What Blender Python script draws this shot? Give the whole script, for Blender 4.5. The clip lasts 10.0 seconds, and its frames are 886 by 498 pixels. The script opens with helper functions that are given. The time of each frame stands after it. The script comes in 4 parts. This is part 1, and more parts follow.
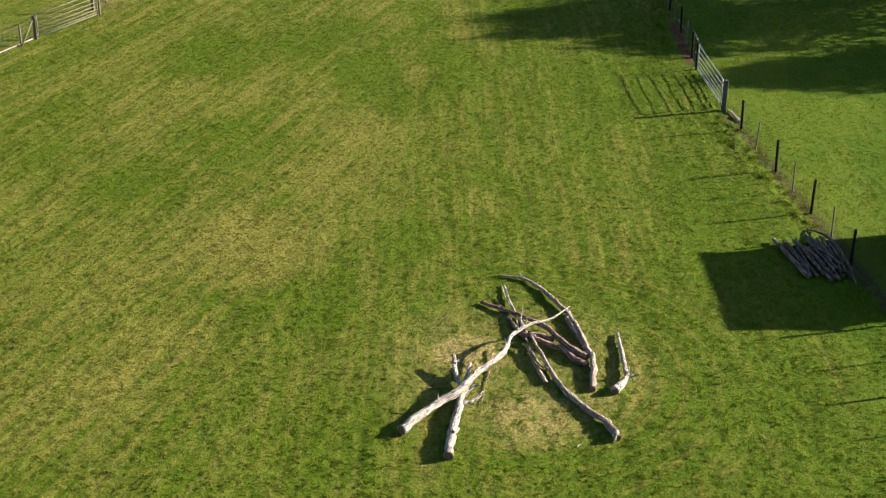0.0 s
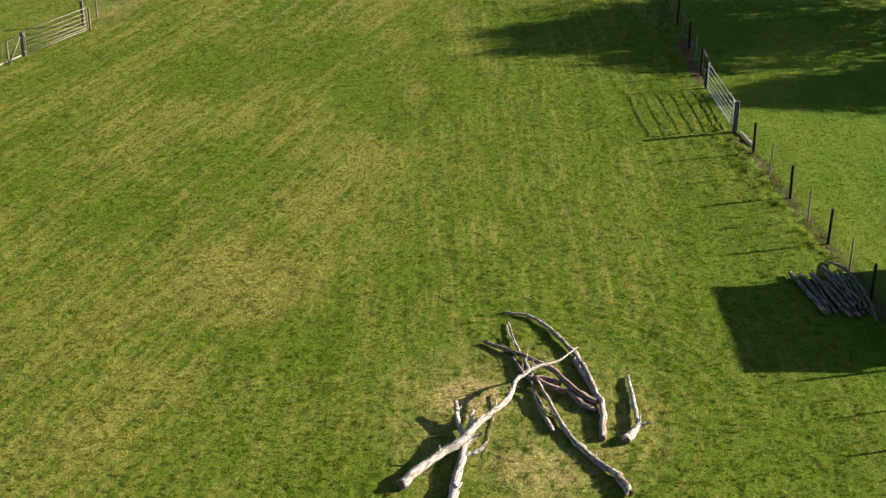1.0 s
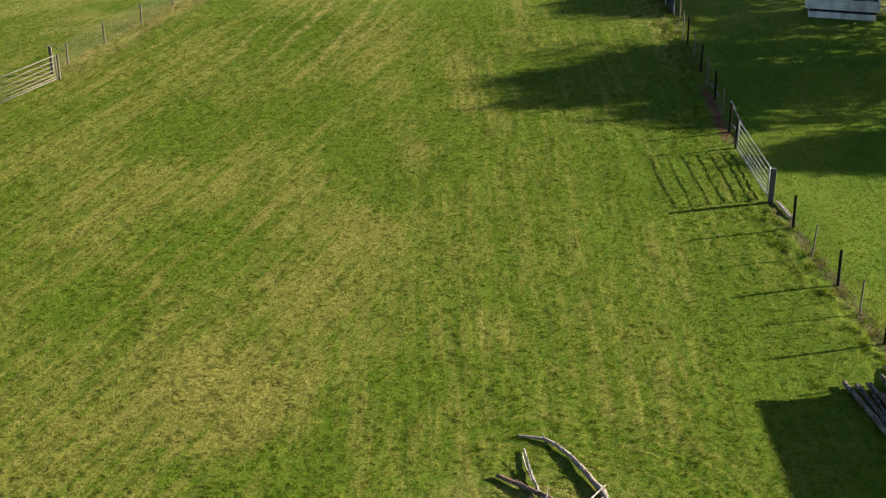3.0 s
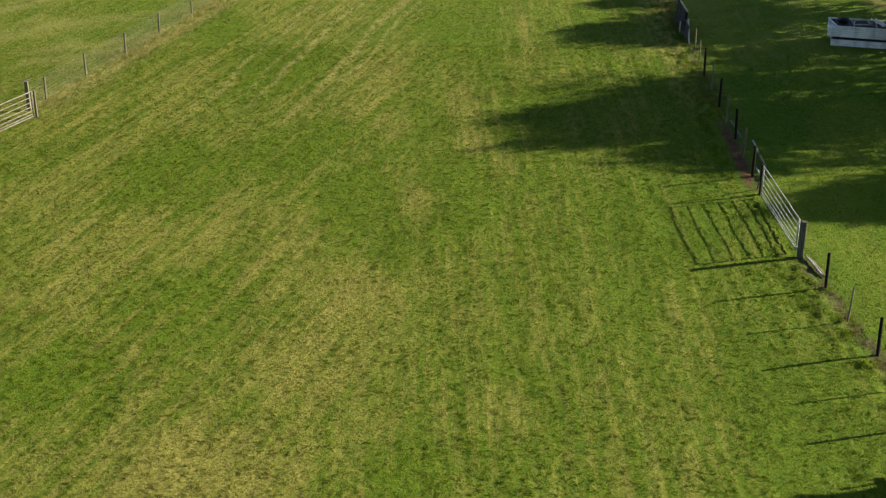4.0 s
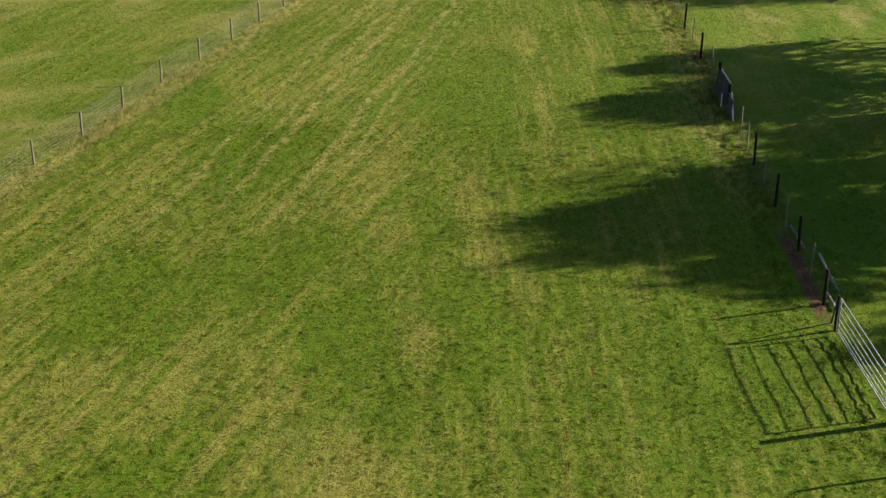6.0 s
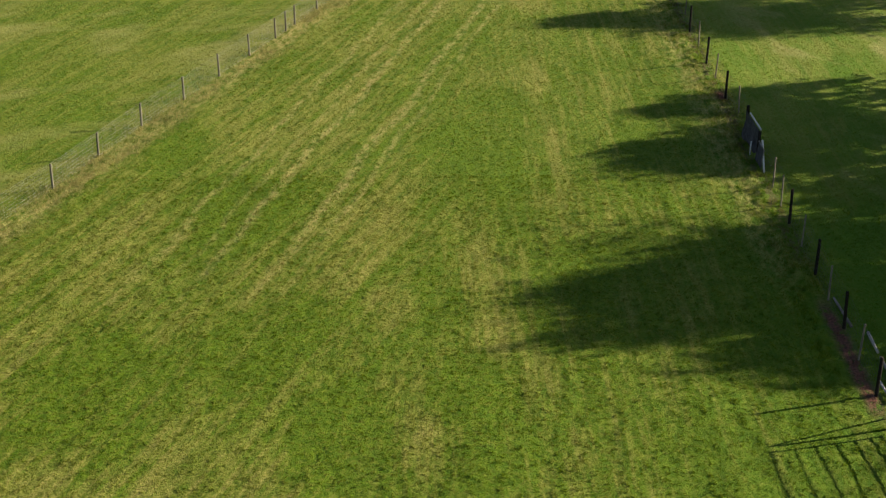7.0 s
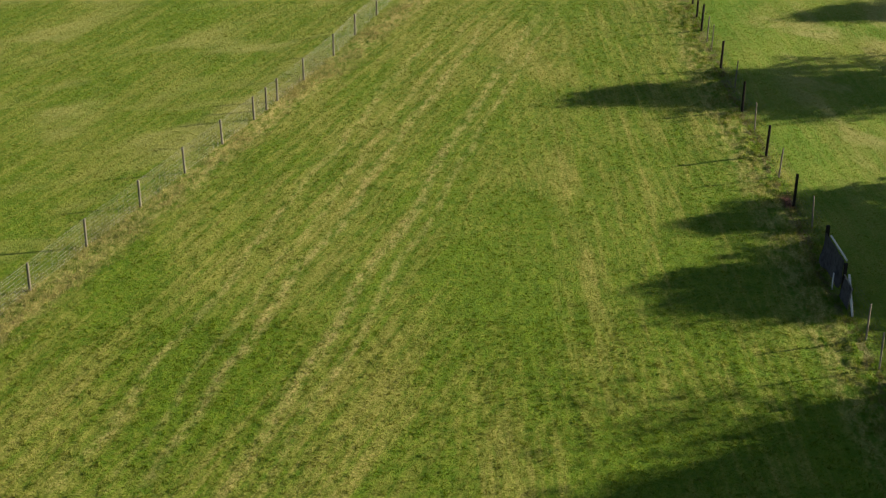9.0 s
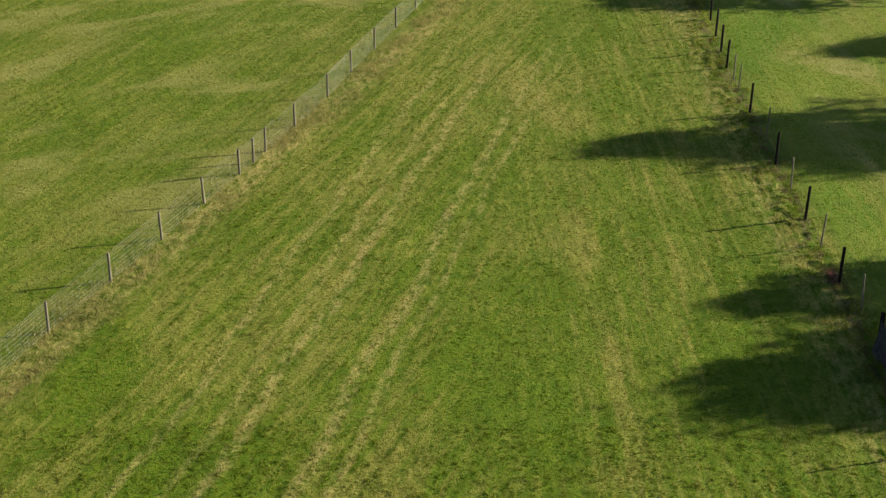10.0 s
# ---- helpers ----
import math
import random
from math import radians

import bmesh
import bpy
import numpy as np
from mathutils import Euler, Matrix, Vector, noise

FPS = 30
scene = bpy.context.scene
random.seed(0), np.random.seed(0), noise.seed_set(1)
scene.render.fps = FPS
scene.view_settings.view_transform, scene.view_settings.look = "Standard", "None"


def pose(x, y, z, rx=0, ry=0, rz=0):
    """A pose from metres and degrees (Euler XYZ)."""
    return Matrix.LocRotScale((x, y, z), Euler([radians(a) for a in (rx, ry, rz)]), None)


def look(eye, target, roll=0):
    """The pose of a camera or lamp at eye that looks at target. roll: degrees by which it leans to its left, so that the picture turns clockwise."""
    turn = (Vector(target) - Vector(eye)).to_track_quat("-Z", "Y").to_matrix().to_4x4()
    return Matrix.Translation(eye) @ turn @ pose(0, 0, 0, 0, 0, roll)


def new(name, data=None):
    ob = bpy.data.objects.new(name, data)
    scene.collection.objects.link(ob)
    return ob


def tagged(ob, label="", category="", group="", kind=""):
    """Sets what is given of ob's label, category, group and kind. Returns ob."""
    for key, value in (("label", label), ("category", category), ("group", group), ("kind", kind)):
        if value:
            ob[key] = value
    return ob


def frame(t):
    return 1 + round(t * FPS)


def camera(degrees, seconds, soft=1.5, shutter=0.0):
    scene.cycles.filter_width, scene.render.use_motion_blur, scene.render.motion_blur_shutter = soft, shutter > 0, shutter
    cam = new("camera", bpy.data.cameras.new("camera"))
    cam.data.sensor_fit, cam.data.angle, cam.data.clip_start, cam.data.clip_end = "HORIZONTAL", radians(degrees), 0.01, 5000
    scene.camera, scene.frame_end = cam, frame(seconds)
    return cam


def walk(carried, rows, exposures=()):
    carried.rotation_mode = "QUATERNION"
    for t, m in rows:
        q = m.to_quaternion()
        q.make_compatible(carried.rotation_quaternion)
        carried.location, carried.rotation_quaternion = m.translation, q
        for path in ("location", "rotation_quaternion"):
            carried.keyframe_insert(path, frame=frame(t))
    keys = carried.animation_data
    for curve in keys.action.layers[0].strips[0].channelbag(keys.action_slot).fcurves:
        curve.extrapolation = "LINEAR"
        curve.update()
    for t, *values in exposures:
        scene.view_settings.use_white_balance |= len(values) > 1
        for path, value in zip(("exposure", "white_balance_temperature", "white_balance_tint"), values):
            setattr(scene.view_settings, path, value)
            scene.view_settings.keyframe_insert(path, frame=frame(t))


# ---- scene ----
# ---------------------------------------------------------------- camera
cam = camera(33.92, 10.0, 1.3)
# seconds, x, y, z, yaw, pitch, roll
PATH = [
    (0.0, 0.000, 0.000, 19.445, 0.000, -26.228, 0.241),
    (0.5, -0.014, 0.984, 19.496, 0.010, -26.266, 0.223),
    (1.0, -0.038, 2.155, 19.548, 0.008, -26.303, 0.201),
    (1.5, -0.070, 3.459, 19.597, -0.002, -26.335, 0.176),
    (2.0, -0.109, 4.887, 19.641, -0.017, -26.358, 0.151),
    (2.5, -0.153, 6.452, 19.675, -0.034, -26.372, 0.124),
    (3.0, -0.202, 8.167, 19.700, -0.052, -26.375, 0.097),
    (3.5, -0.254, 10.042, 19.712, -0.068, -26.369, 0.072),
    (4.0, -0.310, 12.135, 19.713, -0.082, -26.355, 0.048),
    (4.5, -0.369, 14.244, 19.701, -0.093, -26.336, 0.026),
    (5.0, -0.430, 16.610, 19.679, -0.101, -26.315, 0.007),
    (5.5, -0.494, 18.902, 19.648, -0.106, -26.296, -0.007),
    (6.0, -0.560, 21.332, 19.611, -0.108, -26.283, -0.017),
    (6.5, -0.629, 23.802, 19.570, -0.109, -26.281, -0.021),
    (7.0, -0.702, 26.303, 19.531, -0.111, -26.295, -0.018),
    (7.5, -0.778, 28.839, 19.497, -0.114, -26.330, -0.009),
    (8.0, -0.859, 31.405, 19.474, -0.123, -26.392, 0.009),
    (8.5, -0.945, 34.045, 19.468, -0.139, -26.484, 0.036),
    (9.0, -1.038, 36.900, 19.487, -0.167, -26.613, 0.072),
    (9.5, -1.139, 39.608, 19.538, -0.210, -26.782, 0.118),
    (10.0, -1.250, 42.330, 19.629, -0.272, -26.997, 0.176),
]
walk(cam, [(t, pose(x, y, z, 0, 0, yaw) @ pose(0, 0, 0, 90 + pitch) @ pose(0, 0, 0, 0, 0, roll))
           for t, x, y, z, yaw, pitch, roll in PATH], exposures=[(0.0, 1.91), (2.5, 1.89), (5.0, 1.78), (7.5, 1.81), (10.0, 1.70)])

# ---------------------------------------------------------------- light
SUN_HIGH, SUN_TURN = radians(19.2), radians(76.3)
SUN_WAY = Vector((math.cos(SUN_HIGH) * math.sin(SUN_TURN), math.cos(SUN_HIGH) * math.cos(SUN_TURN), math.sin(SUN_HIGH)))
world = bpy.data.worlds.new("sky")
scene.world = world
world.use_nodes = True
sky = world.node_tree.nodes.new("ShaderNodeTexSky")
sky.sky_type, sky.sun_disc, sky.sun_elevation, sky.sun_rotation = "NISHITA", False, SUN_HIGH, SUN_TURN
sky.dust_density, sky.ozone_density = 0.9, 1.4
world.node_tree.links.new(sky.outputs[0], world.node_tree.nodes["Background"].inputs[0])
world.node_tree.nodes["Background"].inputs[1].default_value = 0.042
sun_data = bpy.data.lights.new("sun", "SUN")
sun_data.energy, sun_data.angle, sun_data.color = 5.0, radians(0.75), (1.0, 0.872, 0.70)
sun = new("sun", sun_data)
sun.matrix_world = look(SUN_WAY * 120, (0, 0, 0))


# ---------------------------------------------------------------- node helpers
class Nodes:
    """A short way to write node trees."""

    def __init__(self, name):
        self.mat = bpy.data.materials.new(name)
        self.mat.use_nodes = True
        self.tree = self.mat.node_tree
        self.shader = self.tree.nodes["Principled BSDF"]
        self.out = self.tree.nodes["Material Output"]
        self.where = self.add("ShaderNodeNewGeometry").outputs["Position"]

    def add(self, kind, **settings):
        node = self.tree.nodes.new(kind)
        for key, value in settings.items():
            setattr(node, key, value)
        return node

    def put(self, socket, value):
        if isinstance(value, bpy.types.NodeSocket):
            self.tree.links.new(value, socket)
        elif value is not None:
            socket.default_value = value

    def math(self, op, a, b=None, c=None, clamp=False):
        node = self.add("ShaderNodeMath", operation=op, use_clamp=clamp)
        for socket, value in zip(node.inputs, (a, b, c)):
            self.put(socket, value)
        return node.outputs[0]

    def spread(self, value, low, high, to_low=0.0, to_high=1.0):
        node = self.add("ShaderNodeMapRange", interpolation_type="SMOOTHSTEP")
        for socket, v in zip(node.inputs, (value, low, high, to_low, to_high)):
            self.put(socket, v)
        return node.outputs[0]

    def noise(self, scale, detail=4.0, rough=0.55, at=None, stretch=None, turn=0.0, distort=0.0, shift=(0, 0, 0)):
        at = at or self.where
        node = self.add("ShaderNodeMapping")
        node.inputs["Location"].default_value = shift
        node.inputs["Scale"].default_value = stretch or (1, 1, 1)
        if turn:
            spin = self.add("ShaderNodeMapping")
            spin.inputs["Rotation"].default_value = (0, 0, radians(turn))
            self.put(spin.inputs["Vector"], at)
            at = spin.outputs[0]
        self.put(node.inputs["Vector"], at)
        tex = self.add("ShaderNodeTexNoise")
        self.put(tex.inputs["Vector"], node.outputs[0])
        tex.inputs["Scale"].default_value, tex.inputs["Detail"].default_value = scale, detail
        tex.inputs["Roughness"].default_value, tex.inputs["Distortion"].default_value = rough, distort
        return tex.outputs[0]

    def mix(self, fac, a, b, blend="MIX"):
        node = self.add("ShaderNodeMix", data_type="RGBA", blend_type=blend)
        for socket, value in zip((node.inputs[0], node.inputs[6], node.inputs[7]), (fac, a, b)):
            if isinstance(value, tuple) and len(value) == 3:
                value = (*value, 1.0)
            self.put(socket, value)
        return node.outputs[2]

    def split(self):
        node = self.add("ShaderNodeSeparateXYZ")
        self.put(node.inputs[0], self.where)
        return node.outputs[0], node.outputs[1], node.outputs[2]

    def bump(self, height, strength=0.5, distance=0.02):
        node = self.add("ShaderNodeBump")
        node.inputs["Strength"].default_value, node.inputs["Distance"].default_value = strength, distance
        self.put(node.inputs["Height"], height)
        self.put(self.shader.inputs["Normal"], node.outputs[0])

    def finish(self, colour, rough=0.8, metal=0.0, spec=0.3):
        self.put(self.shader.inputs["Base Color"], colour if not isinstance(colour, tuple) else (*colour, 1.0))
        self.put(self.shader.inputs["Roughness"], rough)
        self.put(self.shader.inputs["Metallic"], metal)
        self.shader.inputs["Specular IOR Level"].default_value = spec
        return self.mat

    def local(self):
        return self.add("ShaderNodeTexCoord").outputs["Object"]


LEFT_RUN = (0.341, 0.94)       # the way the left-hand fence runs


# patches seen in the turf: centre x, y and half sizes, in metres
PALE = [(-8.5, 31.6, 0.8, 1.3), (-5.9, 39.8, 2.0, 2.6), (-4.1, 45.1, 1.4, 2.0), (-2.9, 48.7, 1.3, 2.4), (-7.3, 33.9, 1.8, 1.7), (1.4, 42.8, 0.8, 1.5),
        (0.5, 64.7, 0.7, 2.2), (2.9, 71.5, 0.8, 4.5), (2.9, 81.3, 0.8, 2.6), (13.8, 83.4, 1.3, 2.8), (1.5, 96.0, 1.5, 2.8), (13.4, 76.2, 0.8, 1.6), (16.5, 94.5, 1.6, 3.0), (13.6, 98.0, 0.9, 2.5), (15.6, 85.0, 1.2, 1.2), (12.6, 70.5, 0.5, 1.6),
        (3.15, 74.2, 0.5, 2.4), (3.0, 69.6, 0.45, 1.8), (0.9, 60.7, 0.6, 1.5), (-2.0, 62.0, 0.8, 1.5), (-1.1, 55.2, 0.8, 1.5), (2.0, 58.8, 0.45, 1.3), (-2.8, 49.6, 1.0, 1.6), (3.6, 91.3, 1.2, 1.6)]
# (-7.2, 69.0) and (-9.8, 73.5): greener turf, plus darkening for shadows of absent animals
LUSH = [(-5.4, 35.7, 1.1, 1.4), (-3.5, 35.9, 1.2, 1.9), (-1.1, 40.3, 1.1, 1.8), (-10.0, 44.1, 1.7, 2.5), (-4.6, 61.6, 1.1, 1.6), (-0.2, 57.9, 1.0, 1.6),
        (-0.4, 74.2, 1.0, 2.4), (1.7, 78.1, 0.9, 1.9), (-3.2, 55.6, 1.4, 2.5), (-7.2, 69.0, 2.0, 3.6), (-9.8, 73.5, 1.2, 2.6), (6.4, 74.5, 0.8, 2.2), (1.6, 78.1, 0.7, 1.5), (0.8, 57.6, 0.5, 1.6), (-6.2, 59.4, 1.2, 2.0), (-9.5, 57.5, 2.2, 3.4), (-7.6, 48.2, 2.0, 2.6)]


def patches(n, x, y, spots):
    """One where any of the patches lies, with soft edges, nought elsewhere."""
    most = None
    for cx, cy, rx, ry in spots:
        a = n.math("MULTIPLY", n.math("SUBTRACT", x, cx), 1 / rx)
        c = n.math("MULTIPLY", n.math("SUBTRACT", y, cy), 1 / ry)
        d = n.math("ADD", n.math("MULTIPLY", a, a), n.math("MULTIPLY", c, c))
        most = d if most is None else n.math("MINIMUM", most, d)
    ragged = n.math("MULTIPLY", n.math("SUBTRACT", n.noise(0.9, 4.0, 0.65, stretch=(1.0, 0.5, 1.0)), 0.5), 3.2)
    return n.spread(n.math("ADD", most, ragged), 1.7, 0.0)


def grass_colour(n):
    """Pasture colours by place: green and straw streaks along the mowing lines, dry patches, worn tracks, bare soil."""
    x, y, z = n.split()
    # mowing lines follow the left fence on the one side and the right fence on the other
    off_left = n.math("SUBTRACT", n.math("MULTIPLY", x, LEFT_RUN[1]), n.math("MULTIPLY", y, LEFT_RUN[0]))
    side = n.spread(n.math("ADD", n.math("SUBTRACT", x, n.math("MULTIPLY", n.math("SUBTRACT", y, 60.0), 0.12)),
                           n.math("MULTIPLY", n.noise(0.12, 2.0), 8.0)), -0.5, 6.5)
    streak_l = n.noise(1.0, 4.0, 0.6, stretch=(2.3, 0.12, 1.0), turn=19.9, distort=0.25)
    streak_r = n.noise(1.0, 4.0, 0.6, stretch=(2.3, 0.12, 1.0), turn=-1.0, distort=0.25, shift=(7, 3, 0))
    pick = n.add("ShaderNodeMix", data_type="FLOAT")
    for socket, value in zip((pick.inputs[0], pick.inputs[2], pick.inputs[3]), (side, streak_l, streak_r)):
        n.put(socket, value)
    streak = pick.outputs[0]
    line_l = n.noise(1.0, 3.0, 0.6, stretch=(6.5, 0.30, 1.0), turn=19.9, distort=0.2, shift=(2, 5, 0))
    line_r = n.noise(1.0, 3.0, 0.6, stretch=(6.5, 0.30, 1.0), turn=-1.0, distort=0.2, shift=(4, 1, 0))
    pick = n.add("ShaderNodeMix", data_type="FLOAT")
    for socket, value in zip((pick.inputs[0], pick.inputs[2], pick.inputs[3]), (side, line_l, line_r)):
        n.put(socket, value)
    streak = n.math("ADD", n.math("MULTIPLY", streak, 0.54), n.math("MULTIPLY", pick.outputs[0], 0.46))
    # the mower has gone round the heap of limbs in arcs
    round_heap = n.add("ShaderNodeVectorMath", operation="DISTANCE")
    n.put(round_heap.inputs[0], n.where)
    round_heap.inputs[1].default_value = (1.6, 32.2, 0.0)
    away = round_heap.outputs["Value"]
    ring = n.add("ShaderNodeCombineXYZ")
    n.put(ring.inputs[0], n.math("MULTIPLY", away, 3.6))
    n.put(ring.inputs[1], n.math("MULTIPLY", x, 0.25))
    arcs = n.noise(1.0, 3.0, 0.6, at=ring.outputs[0], distort=0.2)
    pick = n.add("ShaderNodeMix", data_type="FLOAT")
    near_heap = n.math("MULTIPLY", n.math("MULTIPLY", n.spread(away, 8.0, 5.5), n.spread(away, 2.4, 3.6)), n.spread(x, -0.5, 2.5))
    for socket, value in zip((pick.inputs[0], pick.inputs[2], pick.inputs[3]), (near_heap, streak, arcs)):
        n.put(socket, value)
    streak = pick.outputs[0]
    patch = n.noise(0.26, 3.0, 0.55, stretch=(1.0, 0.5, 1.0), turn=12.0, distort=0.5)
    mottle = n.noise(3.2, 6.0, 0.70, stretch=(1.2, 0.55, 1.0), turn=9.0)
    fine = n.noise(14.0, 4.0, 0.7)
    grit = n.noise(9.0, 3.0, 0.65, stretch=(1.0, 0.85, 1.0), shift=(5, 2, 0))
    # the near left of the paddock has dried out most
    spot = n.add("ShaderNodeVectorMath", operation="DISTANCE")
    n.put(spot.inputs[0], n.where)
    spot.inputs[1].default_value = (-5.0, 40.0, 0.0)
    region = n.spread(spot.outputs["Value"], 15.0, 3.0)
    # how dry: streaks and broad patches together
    dry = n.math("ADD", n.math("MULTIPLY", streak, 0.98), n.math("MULTIPLY", patch, 0.34))
    dry = n.math("ADD", dry, n.math("MULTIPLY", mottle, 0.40))
    dry = n.math("ADD", dry, n.math("MULTIPLY", region, 0.05))
    # the cut eases with y: grazing-view brightness painted into the far turf
    dry = n.math("SUBTRACT", dry, n.math("MULTIPLY", side, n.spread(y, 60.0, 85.0, 0.07, 0.025)))
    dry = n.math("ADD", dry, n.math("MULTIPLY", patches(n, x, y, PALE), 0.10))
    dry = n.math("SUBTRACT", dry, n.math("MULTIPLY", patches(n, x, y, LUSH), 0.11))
    dry = n.math("SUBTRACT", dry, n.math("MULTIPLY", n.spread(y, 52.0, 74.0), 0.012))
    dry = n.spread(dry, 0.74, 1.05)
    dry = n.math("MULTIPLY", dry, n.math("SUBTRACT", 1.0, n.math("MULTIPLY", n.math("MULTIPLY", n.spread(x, 5.0, 9.5), n.spread(y, 80.0, 60.0)), 0.40)))
    # greener, smoother grass in the field beyond the right fence and beyond the left fence
    right_field = n.math("MULTIPLY", n.spread(x, 10.3, 11.0), n.spread(y, 4.0, 26.0))
    left_line = n.math("ADD", off_left, 36.85)
    left_field = n.spread(left_line, 0.25, -0.25)
    dry = n.math("MULTIPLY", dry, n.math("SUBTRACT", 1.0, n.math("MULTIPLY", right_field, 0.40)))
    dry = n.math("MULTIPLY", dry, n.math("SUBTRACT", 1.0, n.math("MULTIPLY", left_field, 0.34)))
    # straw-coloured strip along the left fence, worn ways the herd takes
    strip = n.math("MULTIPLY", n.spread(n.math("ABSOLUTE", n.math("SUBTRACT", left_line, 0.5)), 1.0, 0.1, 0.0, 0.5), n.math("MULTIPLY", n.spread(mottle, 0.38, 0.6), n.spread(y, 61.5, 66.0)))
    trod = n.math("ADD", n.math("SUBTRACT", n.math("MULTIPLY", x, 0.968), n.math("MULTIPLY", y, 0.25)), n.math("ADD", 23.0, n.math("MULTIPLY", n.noise(0.25, 2.0), 0.9)))
    worn = None
    for off, half, much in ((0.0, 0.28, 0.50), (0.75, 0.20, 0.30), (-1.9, 0.30, 0.48), (-2.6, 0.20, 0.36), (1.9, 0.24, 0.40)):
        line = n.spread(n.math("ABSOLUTE", n.math("ADD", trod, off)), half, 0.03, 0.0, much)
        worn = line if worn is None else n.math("MAXIMUM", worn, line)
    worn = n.math("MULTIPLY", n.math("MULTIPLY", worn, n.spread(y, 60.0, 68.0)), n.math("MULTIPLY", n.spread(mottle, 0.36, 0.62), n.spread(y, 104.0, 92.0)))
    # dry litter where the limbs lie
    heap = n.add("ShaderNodeVectorMath", operation="DISTANCE")
    n.put(heap.inputs[0], n.where)
    heap.inputs[1].default_value = (2.2, 30.2, 0.0)
    heap2 = n.add("ShaderNodeVectorMath", operation="DISTANCE")
    n.put(heap2.inputs[0], n.where)
    heap2.inputs[1].default_value = (0.7, 33.2, 0.0)
    litter = n.math("MAXIMUM", n.spread(heap.outputs["Value"], 2.0, 0.4, 0.0, 0.72), n.spread(heap2.outputs["Value"], 1.5, 0.5))
    halo = n.add("ShaderNodeVectorMath", operation="DISTANCE")
    n.put(halo.inputs[0], n.where)
    halo.inputs[1].default_value = (1.9, 32.6, 0.0)
    litter = n.math("MAXIMUM", litter, n.spread(halo.outputs["Value"], 4.6, 2.2, 0.0, 0.3))
    litter = n.math("MULTIPLY", litter, n.spread(mottle, 0.34, 0.54))
    verge = n.math("MULTIPLY", n.spread(n.math("ABSOLUTE", n.math("SUBTRACT", x, 9.35)), 0.95, 0.2),
                   n.math("MULTIPLY", n.spread(mottle, 0.4, 0.6), n.spread(y, 62.0, 66.0)))
    straw = n.math("MAXIMUM", n.math("MAXIMUM", strip, worn), n.math("MAXIMUM", litter, n.math("MULTIPLY", verge, 0.36)))
    # fresher, greener growth towards the right fence at the near end
    fresh = n.math("MULTIPLY", n.spread(x, 3.5, 9.5), n.math("MULTIPLY", n.spread(y, 98.0, 62.0), n.spread(y, 42.0, 58.0, 0.10, 0.75)))
    lush = n.mix(n.spread(n.math("ADD", n.math("MULTIPLY", mottle, 0.55), n.math("MULTIPLY", grit, 0.45)), 0.36, 0.62), (0.040, 0.086, 0.0022), (0.080, 0.126, 0.0044))
    young = n.spread(y, 82.0, 62.0)
    lush = n.mix(fresh, lush, n.mix(n.spread(mottle, 0.35, 0.65), (0.042, 0.094, 0.0018), (0.074, 0.124, 0.0035)))
    lush = n.mix(n.math("MULTIPLY", right_field, 0.7), lush, n.mix(n.spread(patch, 0.4, 0.62), n.mix(young, (0.066, 0.134, 0.0060), (0.050, 0.116, 0.0025)), n.mix(young, (0.122, 0.178, 0.018), (0.090, 0.144, 0.006))))
    # broad worn and bleached blotches in the fields past both fences
    blotch = n.noise(0.42, 4.0, 0.6, stretch=(1.0, 0.45, 1.0), turn=-14.0, distort=0.6, shift=(11, 4, 0))
    lush = n.mix(n.math("MULTIPLY", n.math("MULTIPLY", n.spread(x, 11.6, 13.4), n.spread(y, 66.0, 76.0)), n.spread(blotch, 0.52, 0.66, 0.0, 0.65)), lush, n.mix(grit, (0.20, 0.190, 0.050), (0.30, 0.265, 0.115)))
    faded = n.noise(0.30, 4.0, 0.6, stretch=(1.0, 0.35, 1.0), turn=52.0, distort=0.5, shift=(1, 8, 0))
    lush = n.mix(n.math("MULTIPLY", left_field, n.spread(faded, 0.47, 0.66, 0.0, 0.75)), lush, n.mix(grit, (0.150, 0.160, 0.032), (0.235, 0.220, 0.080)))
    # short dead blades between the green ones, everywhere
    dead = n.math("MULTIPLY", n.spread(n.noise(6.5, 5.0, 0.75, stretch=(1.0, 0.8, 1.0), shift=(3, 9, 0)), 0.48, 0.66), n.spread(patch, 0.25, 0.6, 0.35, 0.62))
    lush = n.mix(n.math("MULTIPLY", dead, n.math("SUBTRACT", 1.0, n.math("MULTIPLY", fresh, 0.7))), lush, (0.140, 0.140, 0.022))
    tired = n.mix(n.spread(fine, 0.35, 0.65), (0.120, 0.133, 0.015), (0.212, 0.194, 0.052))
    colour = n.mix(dry, lush, tired)
    colour = n.mix(straw, colour, n.mix(n.spread(fine, 0.3, 0.7), (0.20, 0.160, 0.045), (0.42, 0.345, 0.155)))
    # red-brown bare soil under the right fence
    soil = n.math("MULTIPLY", n.spread(n.math("ABSOLUTE", n.math("SUBTRACT", x, n.math("ADD", 9.95, n.math("MULTIPLY", n.noise(0.8), 0.3)))), 0.36, 0.06),
                  n.math("MULTIPLY", n.spread(mottle, 0.32, 0.50), n.math("MAXIMUM", n.math("MULTIPLY", n.spread(y, 55.8, 57.2), n.spread(y, 63.2, 61.5)), n.math("MULTIPLY", n.spread(y, 78.0, 78.7), n.spread(y, 80.0, 79.2)))))
    thin = n.math("MULTIPLY", n.spread(n.math("ABSOLUTE", n.math("SUBTRACT", x, 10.1)), 0.34, 0.1),
                  n.math("MULTIPLY", n.spread(mottle, 0.44, 0.56), n.spread(y, 64.0, 66.0)))
